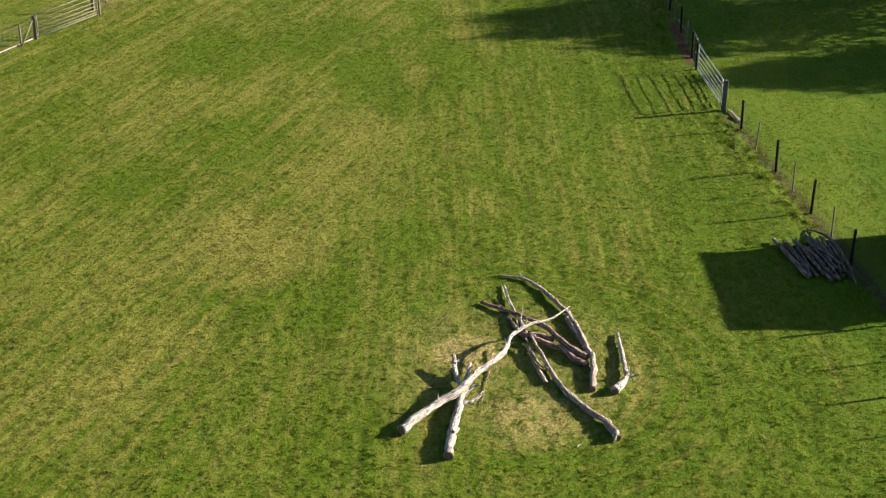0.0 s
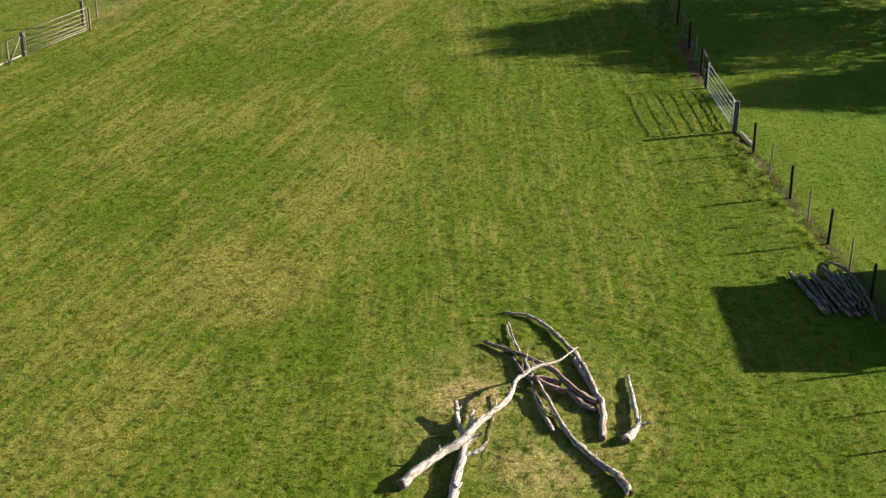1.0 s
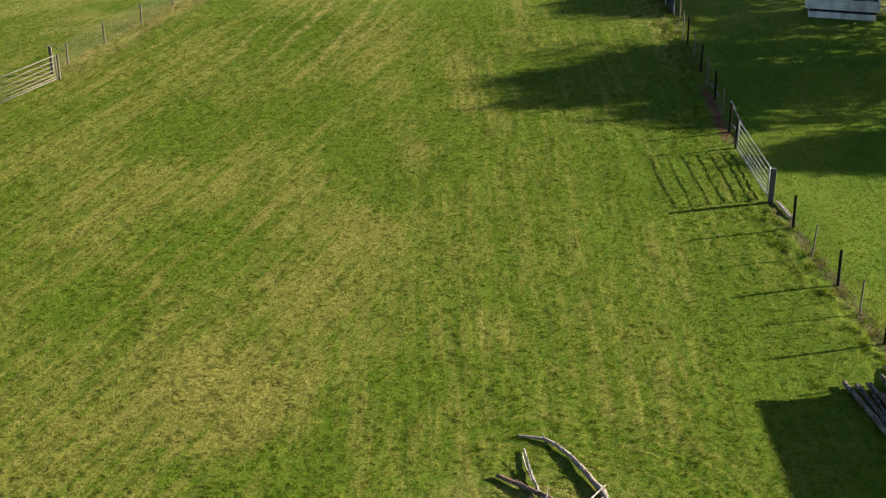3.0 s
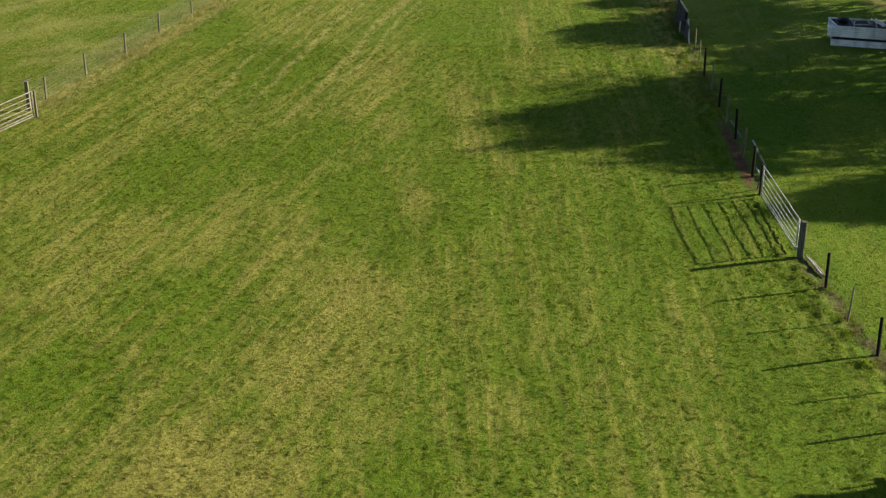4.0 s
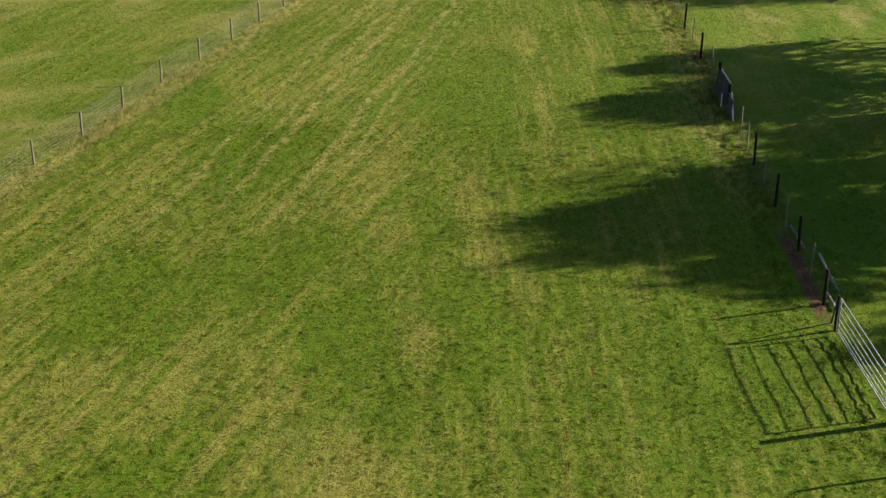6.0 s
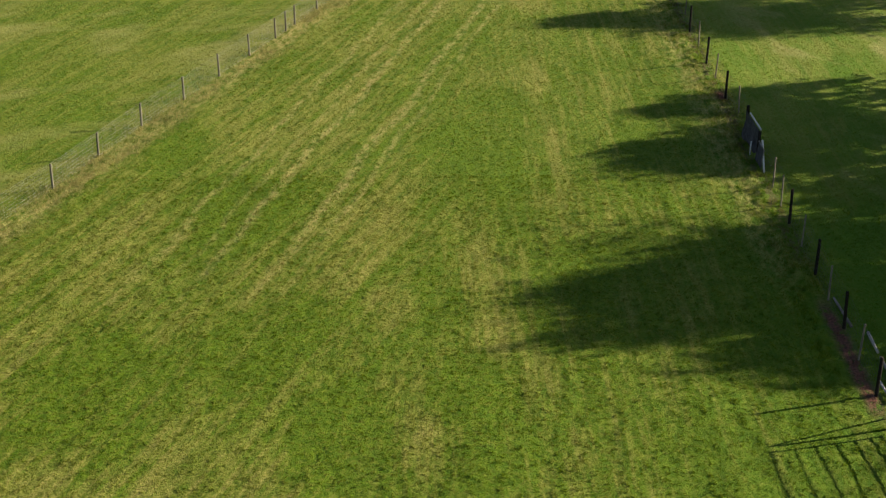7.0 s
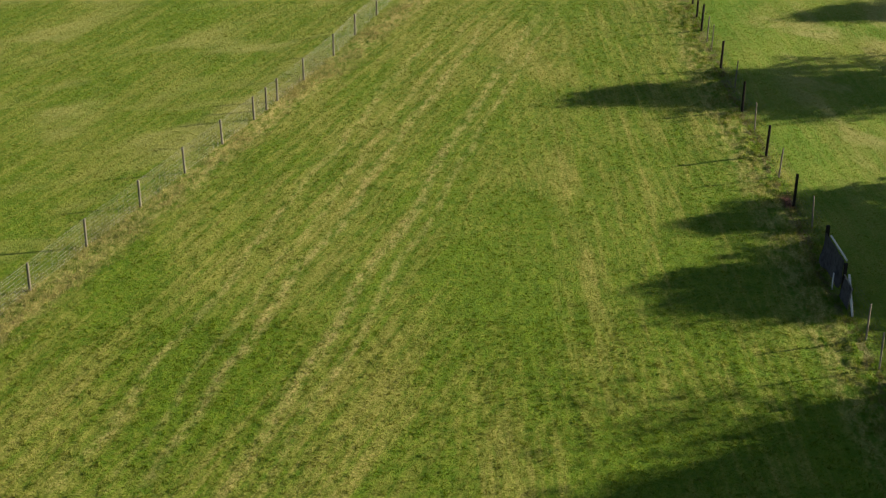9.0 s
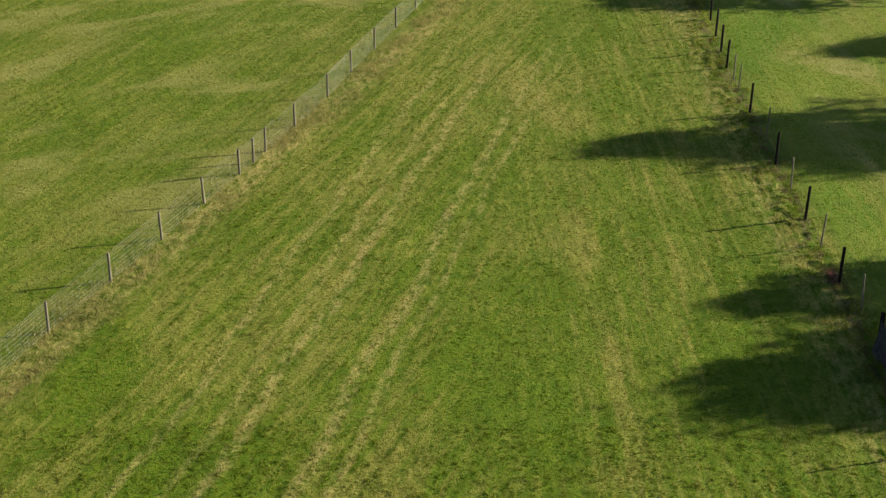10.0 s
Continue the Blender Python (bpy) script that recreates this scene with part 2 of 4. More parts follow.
    thin2 = n.math("ADD", n.math("SUBTRACT", x, 10.55), n.math("MULTIPLY", n.math("SUBTRACT", y, 51.3), 0.128))
    thin2 = n.math("MULTIPLY", n.spread(n.math("ABSOLUTE", thin2), 0.42, 0.08), n.math("MULTIPLY", n.spread(mottle, 0.40, 0.52), n.math("MULTIPLY", n.spread(y, 51.5, 50.8), n.spread(y, 25.0, 30.0))))
    bare = n.math("MAXIMUM", soil, n.math("MULTIPLY", n.math("MAXIMUM", n.math("MULTIPLY", thin, 0.85), thin2), 0.80))
    earth = n.mix(n.spread(fine, 0.3, 0.7), n.mix(soil, (0.026, 0.021, 0.014), (0.040, 0.019, 0.014)), n.mix(soil, (0.095, 0.066, 0.042), (0.15, 0.060, 0.044)))
    return n.mix(bare, colour, earth), mottle, fine


def make_ground_material():
    n = Nodes("pasture")
    colour, mottle, fine = grass_colour(n)
    colour = n.mix(n.spread(fine, 0.3, 0.7), n.mix(0.20, colour, (0.020, 0.034, 0.005)), colour)
    n.bump(n.math("ADD", n.math("MULTIPLY", mottle, 0.6), n.math("ADD", n.math("MULTIPLY", n.noise(9.5, 3.0, 0.6, stretch=(0.8, 1.0, 1.0)), 0.9), n.math("MULTIPLY", n.noise(30.0, 4.0, 0.7), 0.7))), 0.8, 0.06)
    return n.finish(colour, 0.95, 0.0, 0.1)


def make_blade_material(name, tint=None, amount=0.0):
    n = Nodes(name)
    colour, mottle, fine = grass_colour(n)
    island = n.add("ShaderNodeNewGeometry").outputs["Random Per Island"]
    colour = n.mix(n.math("MULTIPLY", island, 0.4), colour, n.mix(0.6, colour, (0.225, 0.235, 0.024)))
    if tint:
        colour = n.mix(amount, colour, tint)
    n.finish(colour, 0.75, 0.0, 0.08)
    thin = n.add("ShaderNodeBsdfTranslucent")
    n.put(thin.inputs[0], colour)
    both = n.add("ShaderNodeMixShader")
    both.inputs[0].default_value = 0.45
    n.tree.links.new(n.shader.outputs[0], both.inputs[1])
    n.tree.links.new(thin.outputs[0], both.inputs[2])
    n.tree.links.new(both.outputs[0], n.out.inputs[0])
    return n.mat


def make_limb_material(name, light, dark, warm):
    """Bare weathered wood: long cracks along the limb, bark left in patches."""
    n = Nodes(name)
    at = n.add("ShaderNodeAttribute", attribute_name="along").outputs["Vector"]
    grain = n.noise(1.0, 6.0, 0.7, at=at, stretch=(4.0, 36.0, 36.0))
    blot = n.noise(2.2, 4.0, 0.6, at=n.local())
    fine = n.noise(38.0, 4.0, 0.7, at=n.local())
    bark = n.noise(1.0, 6.0, 0.75, at=at, stretch=(5.0, 14.0, 14.0), shift=(3, 1, 2))
    colour = n.mix(n.spread(grain, 0.43, 0.57), dark, light)
    colour = n.mix(n.spread(blot, 0.45, 0.68), colour, warm)
    colour = n.mix(n.spread(bark, 0.53, 0.60, 0.0, 0.75), colour, n.mix(0.25, dark, warm))
    colour = n.mix(n.spread(fine, 0.55, 0.8), colour, n.mix(0.5, colour, dark))
    n.bump(n.math("ADD", grain, n.math("MULTIPLY", fine, 0.4)), 1.0, 0.06)
    return n.finish(colour, 0.85, 0.0, 0.2)


def make_wood_material(name, light, dark, along=(14.0, 14.0, 1.2)):
    n = Nodes(name)
    at = n.local()
    info = n.add("ShaderNodeObjectInfo").outputs["Random"]
    grain = n.noise(1.6, 6.0, 0.65, at=at, stretch=along)
    colour = n.mix(n.spread(grain, 0.3, 0.7), dark, light)
    colour = n.mix(n.math("MULTIPLY", info, 0.35), colour, dark)
    n.bump(grain, 0.6, 0.01)
    return n.finish(colour, 0.92, 0.0, 0.08)


def make_metal_material(name, light, dark, rough=0.45, metal=0.7):
    n = Nodes(name)
    spots = n.noise(6.0, 5.0, 0.65, at=n.local())
    colour = n.mix(n.spread(spots, 0.35, 0.7), light, dark)
    return n.finish(colour, n.spread(spots, 0.2, 0.8, rough - 0.1, rough + 0.25), metal, 0.5)


def make_plain_material(name, light, dark, rough=0.7, scale=4.0, stretch=(1, 1, 1)):
    n = Nodes(name)
    stain = n.noise(scale, 6.0, 0.65, at=n.local(), stretch=stretch)
    fine = n.noise(scale * 9, 3.0, 0.6, at=n.local())
    colour = n.mix(n.spread(stain, 0.38, 0.7), light, dark)
    n.bump(fine, 0.2, 0.006)
    return n.finish(colour, rough, 0.0, 0.35)


PASTURE = make_ground_material()
BLADE = make_blade_material("grass_blade")
TUSSOCK = make_blade_material("dry_tussock", (0.33, 0.30, 0.12), 0.45)
BLEACHED = make_limb_material("bleached_limb", (0.60, 0.57, 0.53), (0.12, 0.095, 0.085), (0.40, 0.35, 0.32))
GREYED = make_limb_material("greyed_limb", (0.53, 0.48, 0.43), (0.090, 0.066, 0.056), (0.27, 0.21, 0.18))
BARKED = make_limb_material("barked_limb", (0.37, 0.28, 0.24), (0.070, 0.045, 0.038), (0.18, 0.105, 0.085))
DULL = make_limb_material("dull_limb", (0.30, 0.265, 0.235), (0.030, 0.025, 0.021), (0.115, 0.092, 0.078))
CUT_WOOD = make_plain_material("sawn_end", (0.13, 0.088, 0.064), (0.05, 0.034, 0.027), 0.85, 9.0)
DARK_POST = make_wood_material("tarred_post", (0.026, 0.020, 0.015), (0.010, 0.008, 0.006))
STAKE_WOOD = make_wood_material("grey_stake", (0.22, 0.19, 0.145), (0.10, 0.085, 0.065))
POST_WOOD = make_wood_material("weathered_post", (0.175, 0.164, 0.118), (0.09, 0.082, 0.058))
GATE_POST_WOOD = make_wood_material("grey_gate_post", (0.12, 0.125, 0.105), (0.05, 0.052, 0.045))
GALVANISED = make_metal_material("galvanised_tube", (0.30, 0.31, 0.31), (0.17, 0.18, 0.18), 0.55, 0.3)
DULL_STEEL = make_metal_material("dull_steel", (0.15, 0.138, 0.11), (0.08, 0.073, 0.058), 0.7, 0.15)
PALE_RAIL = make_wood_material("pale_rail", (0.55, 0.53, 0.50), (0.32, 0.30, 0.28))
WIRE = make_metal_material("fence_wire", (0.33, 0.32, 0.29), (0.20, 0.19, 0.17), 0.55, 0.4)
DARK_WIRE = make_metal_material("rusty_wire", (0.085, 0.074, 0.062), (0.045, 0.038, 0.032), 0.65, 0.3)
WHITE_SHEET = make_plain_material("white_cladding", (0.64, 0.64, 0.64), (0.34, 0.34, 0.33), 0.55, 1.6, (1, 1, 0.4))
DARK_SHEET = make_plain_material("dark_sheet", (0.034, 0.032, 0.035), (0.007, 0.006, 0.007), 0.9, 7.0)
BLACK_PLASTIC = make_plain_material("black_plastic", (0.012, 0.013, 0.016), (0.006, 0.006, 0.008), 0.7, 5.0)
BOARD = make_wood_material("shed_board", (0.19, 0.13, 0.085), (0.09, 0.06, 0.04))
ROOF = make_plain_material("roof_felt", (0.09, 0.09, 0.09), (0.05, 0.05, 0.05), 0.9, 3.0)
BARK = make_wood_material("tree_bark", (0.14, 0.11, 0.085), (0.06, 0.045, 0.035))


def make_leaf_material():
    n = Nodes("tree_leaf")
    island = n.add("ShaderNodeNewGeometry").outputs["Random Per Island"]
    colour = n.mix(island, (0.035, 0.070, 0.012), (0.085, 0.115, 0.022))
    n.finish(colour, 0.55, 0.0, 0.3)
    thin = n.add("ShaderNodeBsdfTranslucent")
    n.put(thin.inputs[0], n.mix(island, (0.10, 0.22, 0.015), (0.16, 0.26, 0.03)))
    both = n.add("ShaderNodeMixShader")
    both.inputs[0].default_value = 0.5
    n.tree.links.new(n.shader.outputs[0], both.inputs[1])
    n.tree.links.new(thin.outputs[0], both.inputs[2])
    n.tree.links.new(both.outputs[0], n.out.inputs[0])
    return n.mat


LEAF = make_leaf_material()


# ---------------------------------------------------------------- mesh helpers
def mesh_from(name, bm, material):
    me = bpy.data.meshes.new(name)
    bm.to_mesh(me)
    bm.free()
    me.materials.append(material)
    return me


def part(name, bm, material, parent, label=""):
    """One mesh object under a thing or a part, built in the thing's own space."""
    ob = new(name, mesh_from(name, bm, material))
    ob.parent = parent
    if label:
        ob["label"] = label
    return ob


def thing(name, place, label, category, group="", kind=""):
    ob = new(name)
    ob.empty_display_size = 0.2
    ob.matrix_basis = place
    return tagged(ob, label, category, group, kind)


def box(bm, size, at=(0, 0, 0), turn=(0, 0, 0), bevel=0.0):
    m = pose(*at, *turn) @ Matrix.Diagonal((*size, 1))
    made = bmesh.ops.create_cube(bm, size=1.0, matrix=m)
    if bevel:
        edges = list({e for v in made["verts"] for e in v.link_edges})
        bmesh.ops.bevel(bm, geom=edges, offset=bevel, segments=1, affect="EDGES")


def glide(points, steps):
    """Smooth points along control points of (x, y, z, radius)."""
    pts = [Vector(p) for p in points]
    pts = [pts[0] * 2 - pts[1], *pts, pts[-1] * 2 - pts[-2]]
    out = []
    for i in range(1, len(pts) - 2):
        for k in range(steps):
            t = k / steps
            a, b, c, d = pts[i - 1:i + 3]
            out.append(0.5 * (2 * b + (c - a) * t + (2 * a - 5 * b + 4 * c - d) * t * t + (3 * b - a - 3 * c + d) * t ** 3))
    out.append(pts[-2])
    return out


def sweep(bm, points, steps=5, sides=9, rough=0.0, seed=0.0, caps=True, layer=None, crook=0.0):
    """A tapered round limb along control points of (x, y, z, radius), with knobs and hollows."""
    line = glide([(*p[:3], p[3]) for p in points], steps)
    if crook:
        # small kinks between the ends
        for i in range(1, len(line) - 1):
            kink = noise.noise_vector(Vector((i * 0.37 + seed, seed * 0.7, 1.3))) * line[i].w * crook
            line[i] = line[i] + Vector((kink.x, kink.y, kink.z * 0.5, 0.0))
    rings, gone = [], 0.0
    side = Vector((0, 0, 1))
    for i, p in enumerate(line):
        ahead = (line[min(i + 1, len(line) - 1)] - line[max(i - 1, 0)]).to_3d().normalized()
        across = ahead.cross(side)
        if across.length < 0.1:
            across = ahead.cross(Vector((1, 0, 0)))
        across.normalize()
        up = across.cross(ahead).normalized()
        if i:
            gone += (p.to_3d() - line[i - 1].to_3d()).length
        ring = []
        for k in range(sides):
            a = 2 * math.pi * k / sides
            way = across * math.cos(a) + up * math.sin(a)
            r = max(p.w, 0.006)
            if rough:
                r *= 1 + rough * (noise.noise(Vector((gone * 2.2 + seed, math.cos(a) * 0.9, math.sin(a) * 0.9 + seed)))
                                  + 0.6 * noise.noise(Vector((gone * 7 + seed, math.cos(a) * 2, math.sin(a) * 2))))
            v = bm.verts.new(p.to_3d() + way * r)
            if layer:
                v[layer] = Vector((gone + seed, math.cos(a) * p.w, math.sin(a) * p.w))
            ring.append(v)
        rings.append(ring)
    for a, b in zip(rings, rings[1:]):
        for k in range(sides):
            f = bm.faces.new((a[k], a[(k + 1) % sides], b[(k + 1) % sides], b[k]))
            f.smooth = True
    if caps:
        bm.faces.new(rings[0][::-1])
        bm.faces.new(rings[-1])
    return line


def rod(bm, a, b, r, sides=6):
    sweep(bm, [(*a, r), (*b, r)], 1, sides)


def post_mesh(name, height, r, material, square=False, tilt_top=0.0, sides=8):
    """An upright post, its top slightly domed or cut on the slant, its foot in the ground."""
    bm = bmesh.new()
    if square:
        box(bm, (2 * r, 2 * r, height + 0.25), (0, 0, height / 2 - 0.125), (0, 0, 0), 0.012)
    else:
        rings = []
        for z, k in ((-0.25, 1.0), (0.0, 1.03), (height * 0.5, 1.0), (height - 0.03, 0.97), (height, 0.80)):
            rings.append([bm.verts.new((r * k * math.cos(6.2832 * i / sides), r * k * math.sin(6.2832 * i / sides),
                                        z + (tilt_top * math.cos(6.2832 * i / sides) if z > height * 0.8 else 0))) for i in range(sides)])
        for a, b in zip(rings, rings[1:]):
            for i in range(sides):
                bm.faces.new((a[i], a[(i + 1) % sides], b[(i + 1) % sides], b[i])).smooth = True
        bm.faces.new(rings[-1])
    return mesh_from(name, bm, material)


def wires(name, prisms, material, parent, label=""):
    """Thin three-sided wires from pairs of ends and a radius, joined into one part."""
    verts, faces = [], []
    for a, b, r in prisms:
        a, b = Vector(a), Vector(b)
        d = (b - a).normalized()
        u = d.cross(Vector((0.3, 0.9, 0.2))).normalized()
        w = d.cross(u)
        n = len(verts)
        for p in (a, b):
            for k in range(3):
                verts.append(p + (u * math.cos(2.0944 * k) + w * math.sin(2.0944 * k)) * r)
        faces += [(n + k, n + (k + 1) % 3, n + 3 + (k + 1) % 3, n + 3 + k) for k in range(3)]
    me = bpy.data.meshes.new(name)
    me.from_pydata(verts, [], faces)
    me.materials.append(material)
    ob = new(name, me)
    ob.parent = parent
    if label:
        ob["label"] = label
    return ob


def lattice_noise(x, y, cell, seed):
    """Smooth random values over the plan, cell metres apart."""
    rng = np.random.RandomState(seed)
    table = rng.rand(256, 256)
    u, v = x / cell + 500, y / cell + 500
    i, j = np.floor(u).astype(int), np.floor(v).astype(int)
    fu, fv = u - i, v - j
    fu, fv = fu * fu * (3 - 2 * fu), fv * fv * (3 - 2 * fv)
    g = lambda a, b: table[a % 256, b % 256]
    return (g(i, j) * (1 - fu) + g(i + 1, j) * fu) * (1 - fv) + (g(i, j + 1) * (1 - fu) + g(i + 1, j + 1) * fu) * fv


# ---------------------------------------------------------------- ground
def tufts(x, y):
    """The close relief of grazed turf, nought to one: hand-sized tufts set close together, finer ones between."""
    u, v = x * 0.906 + y * 0.423, y * 0.906 - x * 0.423
    big = lattice_noise(u, v, 0.14, 11)
    small = lattice_noise(x * 0.819 - y * 0.574, y * 0.819 + x * 0.574, 0.085, 13)
    return np.clip(0.95 * big + 0.55 * small - 0.25, 0, 1)


def swell(x, y):
    """Height of the turf: slow swells, low uneven ridges left along the mowing lines, tufts."""
    u, v = x * 0.94 - y * 0.341, x * 0.341 + y * 0.94
    side = np.clip((x - (y - 60) * 0.12 + 4.0) / 6.0, 0, 1)
    beyond = np.where((x > 10.4) | (u < -36.9), 0.55, 1.0)
    left = lattice_noise(u, v * 0.16, 0.42, 7) + 0.6 * lattice_noise(u, v * 0.4, 0.24, 8)
    right = lattice_noise(x, y * 0.16, 0.42, 9) + 0.6 * lattice_noise(x, y * 0.4, 0.24, 10)
    ridges = (left * (1 - side) + right * side - 0.8) * 0.022 * beyond
    clumps = 0.016 * tufts(x, y) * (0.55 + 0.45 * lattice_noise(x, y, 1.3, 12)) * beyond
    # poached, clodded ground on the paddock side of the right fence
    line = np.interp(y, [24.9, 38.5, 49.3, 51.3, 57.0, 100.0, 106.5], [13.4, 12.1, 10.83, 10.5, 10.2, 10.25, 10.8])
    clods = np.exp(-((x - line + 0.42) / 0.42) ** 2) * np.clip(lattice_noise(x, y, 0.24, 51) * 1.6 - 0.5, 0, 1) * np.where((y > 50.8) & (y < 57), 0.4, 1.0)
    clumps = clumps + 0.085 * clods
    # the relief dies away past the paddocks
    edge = np.clip((25.0 - np.abs(x)) / 3.0, 0, 1) * np.clip((y - 9.0) / 13.0, 0, 1) * np.clip((121.0 - y) / 10.0, 0, 1)
    return edge * (0.05 * (lattice_noise(x, y, 3.1, 5) - 0.5) + 0.03 * (lattice_noise(x, y, 0.9, 6) - 0.5) + ridges + clumps)


def build_ground():
    far = np.array([30, 45, 80, 150, 300, 700, 1500, 2600.0])
    ys = np.concatenate([36 - far[::-1], np.arange(9, 24, 0.3), np.arange(24, 78, 0.08), np.arange(78, 112, 0.11), np.arange(112, 121.01, 0.3), 92 + far])
    # the mesh is finest over the paddock, which widens with the view, and coarser past it
    half = np.clip(11.8 + (ys - 26) * 0.26, 11.8, 21.8)[:, None]
    inner = np.linspace(-1, 1, 471)[None, :] * half
    rim = half + (25.5 - half) * (np.arange(1, 13) / 12.0)[None, :]
    outer = np.repeat(far[None, :], len(ys), 0)
    gx = np.concatenate([-outer[:, ::-1], -rim[:, ::-1], inner, rim, outer], 1)
    gy = np.repeat(ys[:, None], gx.shape[1], 1)
    xs = gx[0]
    gz = swell(gx, gy)
    verts = np.stack([gx.ravel(), gy.ravel(), gz.ravel()], 1)
    w = len(xs)
    i = (np.arange(len(ys) - 1)[:, None] * w + np.arange(w - 1)[None, :]).ravel()
    faces = np.stack([i, i + 1, i + 1 + w, i + w], 1)
    me = bpy.data.meshes.new("ground")
    me.vertices.add(len(verts))
    me.vertices.foreach_set("co", verts.astype(np.float32).ravel())
    me.loops.add(faces.size)
    me.loops.foreach_set("vertex_index", faces.astype(np.int32).ravel())
    me.polygons.add(len(faces))
    me.polygons.foreach_set("loop_start", np.arange(0, faces.size, 4, dtype=np.int32))
    me.update(calc_edges=True)
    me.polygons.foreach_set("use_smooth", [True] * len(me.polygons))
    me.materials.append(PASTURE)
    return tagged(new("ground", me), "cropped green pasture with straw-coloured streaks and bare soil", "ground", "", "structure")


def blades_mesh(name, x, y, height, width, per_tuft, spread, material, seed):
    """Tufts of narrow three-cornered blades, all in one mesh."""
    rng = np.random.RandomState(seed)
    n = len(x)
    X, Y = np.repeat(x, per_tuft), np.repeat(y, per_tuft)
    h = np.repeat(height, per_tuft) * rng.uniform(0.55, 1.1, n * per_tuft)
    w = np.repeat(width, per_tuft) * rng.uniform(0.7, 1.3, n * per_tuft)
    a = rng.uniform(0, 2 * np.pi, n * per_tuft)
    b = rng.uniform(0, 2 * np.pi, n * per_tuft)
    lean = rng.uniform(0.15, 0.85, n * per_tuft) * h
    X = X + rng.normal(0, spread, n * per_tuft)
    Y = Y + rng.normal(0, spread, n * per_tuft)
    Z = swell(X, Y) - 0.004
    co = np.empty((n * per_tuft, 3, 3), np.float32)
    for k, s in ((0, -0.5), (1, 0.5)):
        co[:, k, 0], co[:, k, 1], co[:, k, 2] = X + s * w * np.cos(a), Y + s * w * np.sin(a), Z
    co[:, 2, 0], co[:, 2, 1], co[:, 2, 2] = X + lean * np.cos(b), Y + lean * np.sin(b), Z + h
    me = bpy.data.meshes.new(name)
    count = n * per_tuft
    me.vertices.add(count * 3)
    me.vertices.foreach_set("co", co.ravel())
    me.loops.add(count * 3)
    me.loops.foreach_set("vertex_index", np.arange(count * 3, dtype=np.int32))
    me.polygons.add(count)
    me.polygons.foreach_set("loop_start", np.arange(0, count * 3, 3, dtype=np.int32))
    me.update(calc_edges=True)
    me.materials.append(material)
    return me


def build_grass():
    rng = np.random.RandomState(11)
    n = 800000
    y = 8 + 122 * rng.rand(n)
    x = rng.uniform(-40, 40, n)
    # thick over the paddock, thinning out into the distance on every side
    half = np.clip(11 + (y - 26) * 0.275, 11, 21.8)
    past = np.maximum(np.maximum(np.abs(x) - half, 0) / 18, np.maximum(np.maximum(25.5 - y, y - 108.5), 0) / 18)
    keep = rng.rand(n) < np.exp(-5.0 * past)
    x2, y2 = rng.uniform(-22, 22, 210000), 25.5 + 46 * rng.rand(210000) ** 1.2
    near = rng.rand(210000) < np.exp(-np.maximum(np.abs(x2) - 11 - np.maximum(y2 - 26, 0) * 0.275, 0) / 3.5)
    x, y = np.concatenate([x[keep], x2[near]]), np.concatenate([y[keep], y2[near]])
    n = len(x)
    clump = tufts(x, y)
    streak = lattice_noise(x * 1.0, y * 0.12, 0.7, 23)
    keep = rng.rand(n) < 0.30 + 0.9 * clump
    keep &= ~((np.abs(x - 10.05) < 0.34) & (y > 56.2) & (y < 62.8) & (rng.rand(n) < 0.7))
    x, y, clump, streak = x[keep], y[keep], clump[keep], streak[keep]
    outside = (x > 10.5) | (x * 0.94 - y * 0.341 < -36.9)
    height = (0.016 + 0.026 * clump + 0.010 * streak) * np.where(outside, 0.75, 1.0)
    me = blades_mesh("grass", x, y, height, 0.018 + 0.012 * clump, 4, 0.028, BLADE, 12)
    tagged(new("grass", me), "short grazed grass in uneven green and yellowish tufts", "grass", "", "stuff")
    # longer dry growth at the foot of the left fence
    m = 9000
    along = rng.uniform(64, 107, m)
    off = rng.normal(0.35, 0.45, m) * (0.5 + lattice_noise(along, along * 0, 2.0, 31))
    base_x = -15.5 + (along - 64.9) * 0.3615
    keep = rng.rand(m) < (lattice_noise(along, off, 1.1, 32) - 0.15) * 1.0
    keep &= np.abs(base_x) < 21.5
    tx, ty = (base_x + off)[keep], along[keep]
    me = blades_mesh("dry_tussocks", tx, ty, rng.uniform(0.06, 0.16, len(tx)), np.full(len(tx), 0.018), 6, 0.07, TUSSOCK, 33)
    tagged(new("dry_tussocks", me), "ungrazed straw-coloured tussocks at the foot of the fence", "grass", "", "stuff")
    # rough green clods along the right fence
    m = 11000
    along = rng.uniform(26, 108, m)
    line = np.interp(along, [24.9, 38.5, 49.3, 51.3, 57.0, 100.0, 106.5], [13.4, 12.1, 10.83, 10.5, 10.2, 10.25, 10.8])
    off = rng.normal(-0.35, 0.48, m)
    keep = rng.rand(m) < (lattice_noise(along, off, 0.5, 41) - 0.25) * 1.5
    keep &= ~((along > 51.0) & (along < 56.4)) & ~((along > 56) & (along < 63) & (np.abs(off + 0.2) < 0.4)) & ~((along > 37) & (along < 41))
    tx, ty = (line + off)[keep], along[keep]
    me = blades_mesh("fence_tussocks", tx, ty, rng.uniform(0.05, 0.13, len(tx)), np.full(len(tx), 0.024), 6, 0.06, BLADE, 43)
    tagged(new("fence_tussocks", me), "rough green tussocks along the foot of the stock fence", "grass", "", "stuff")


build_ground()
build_grass()


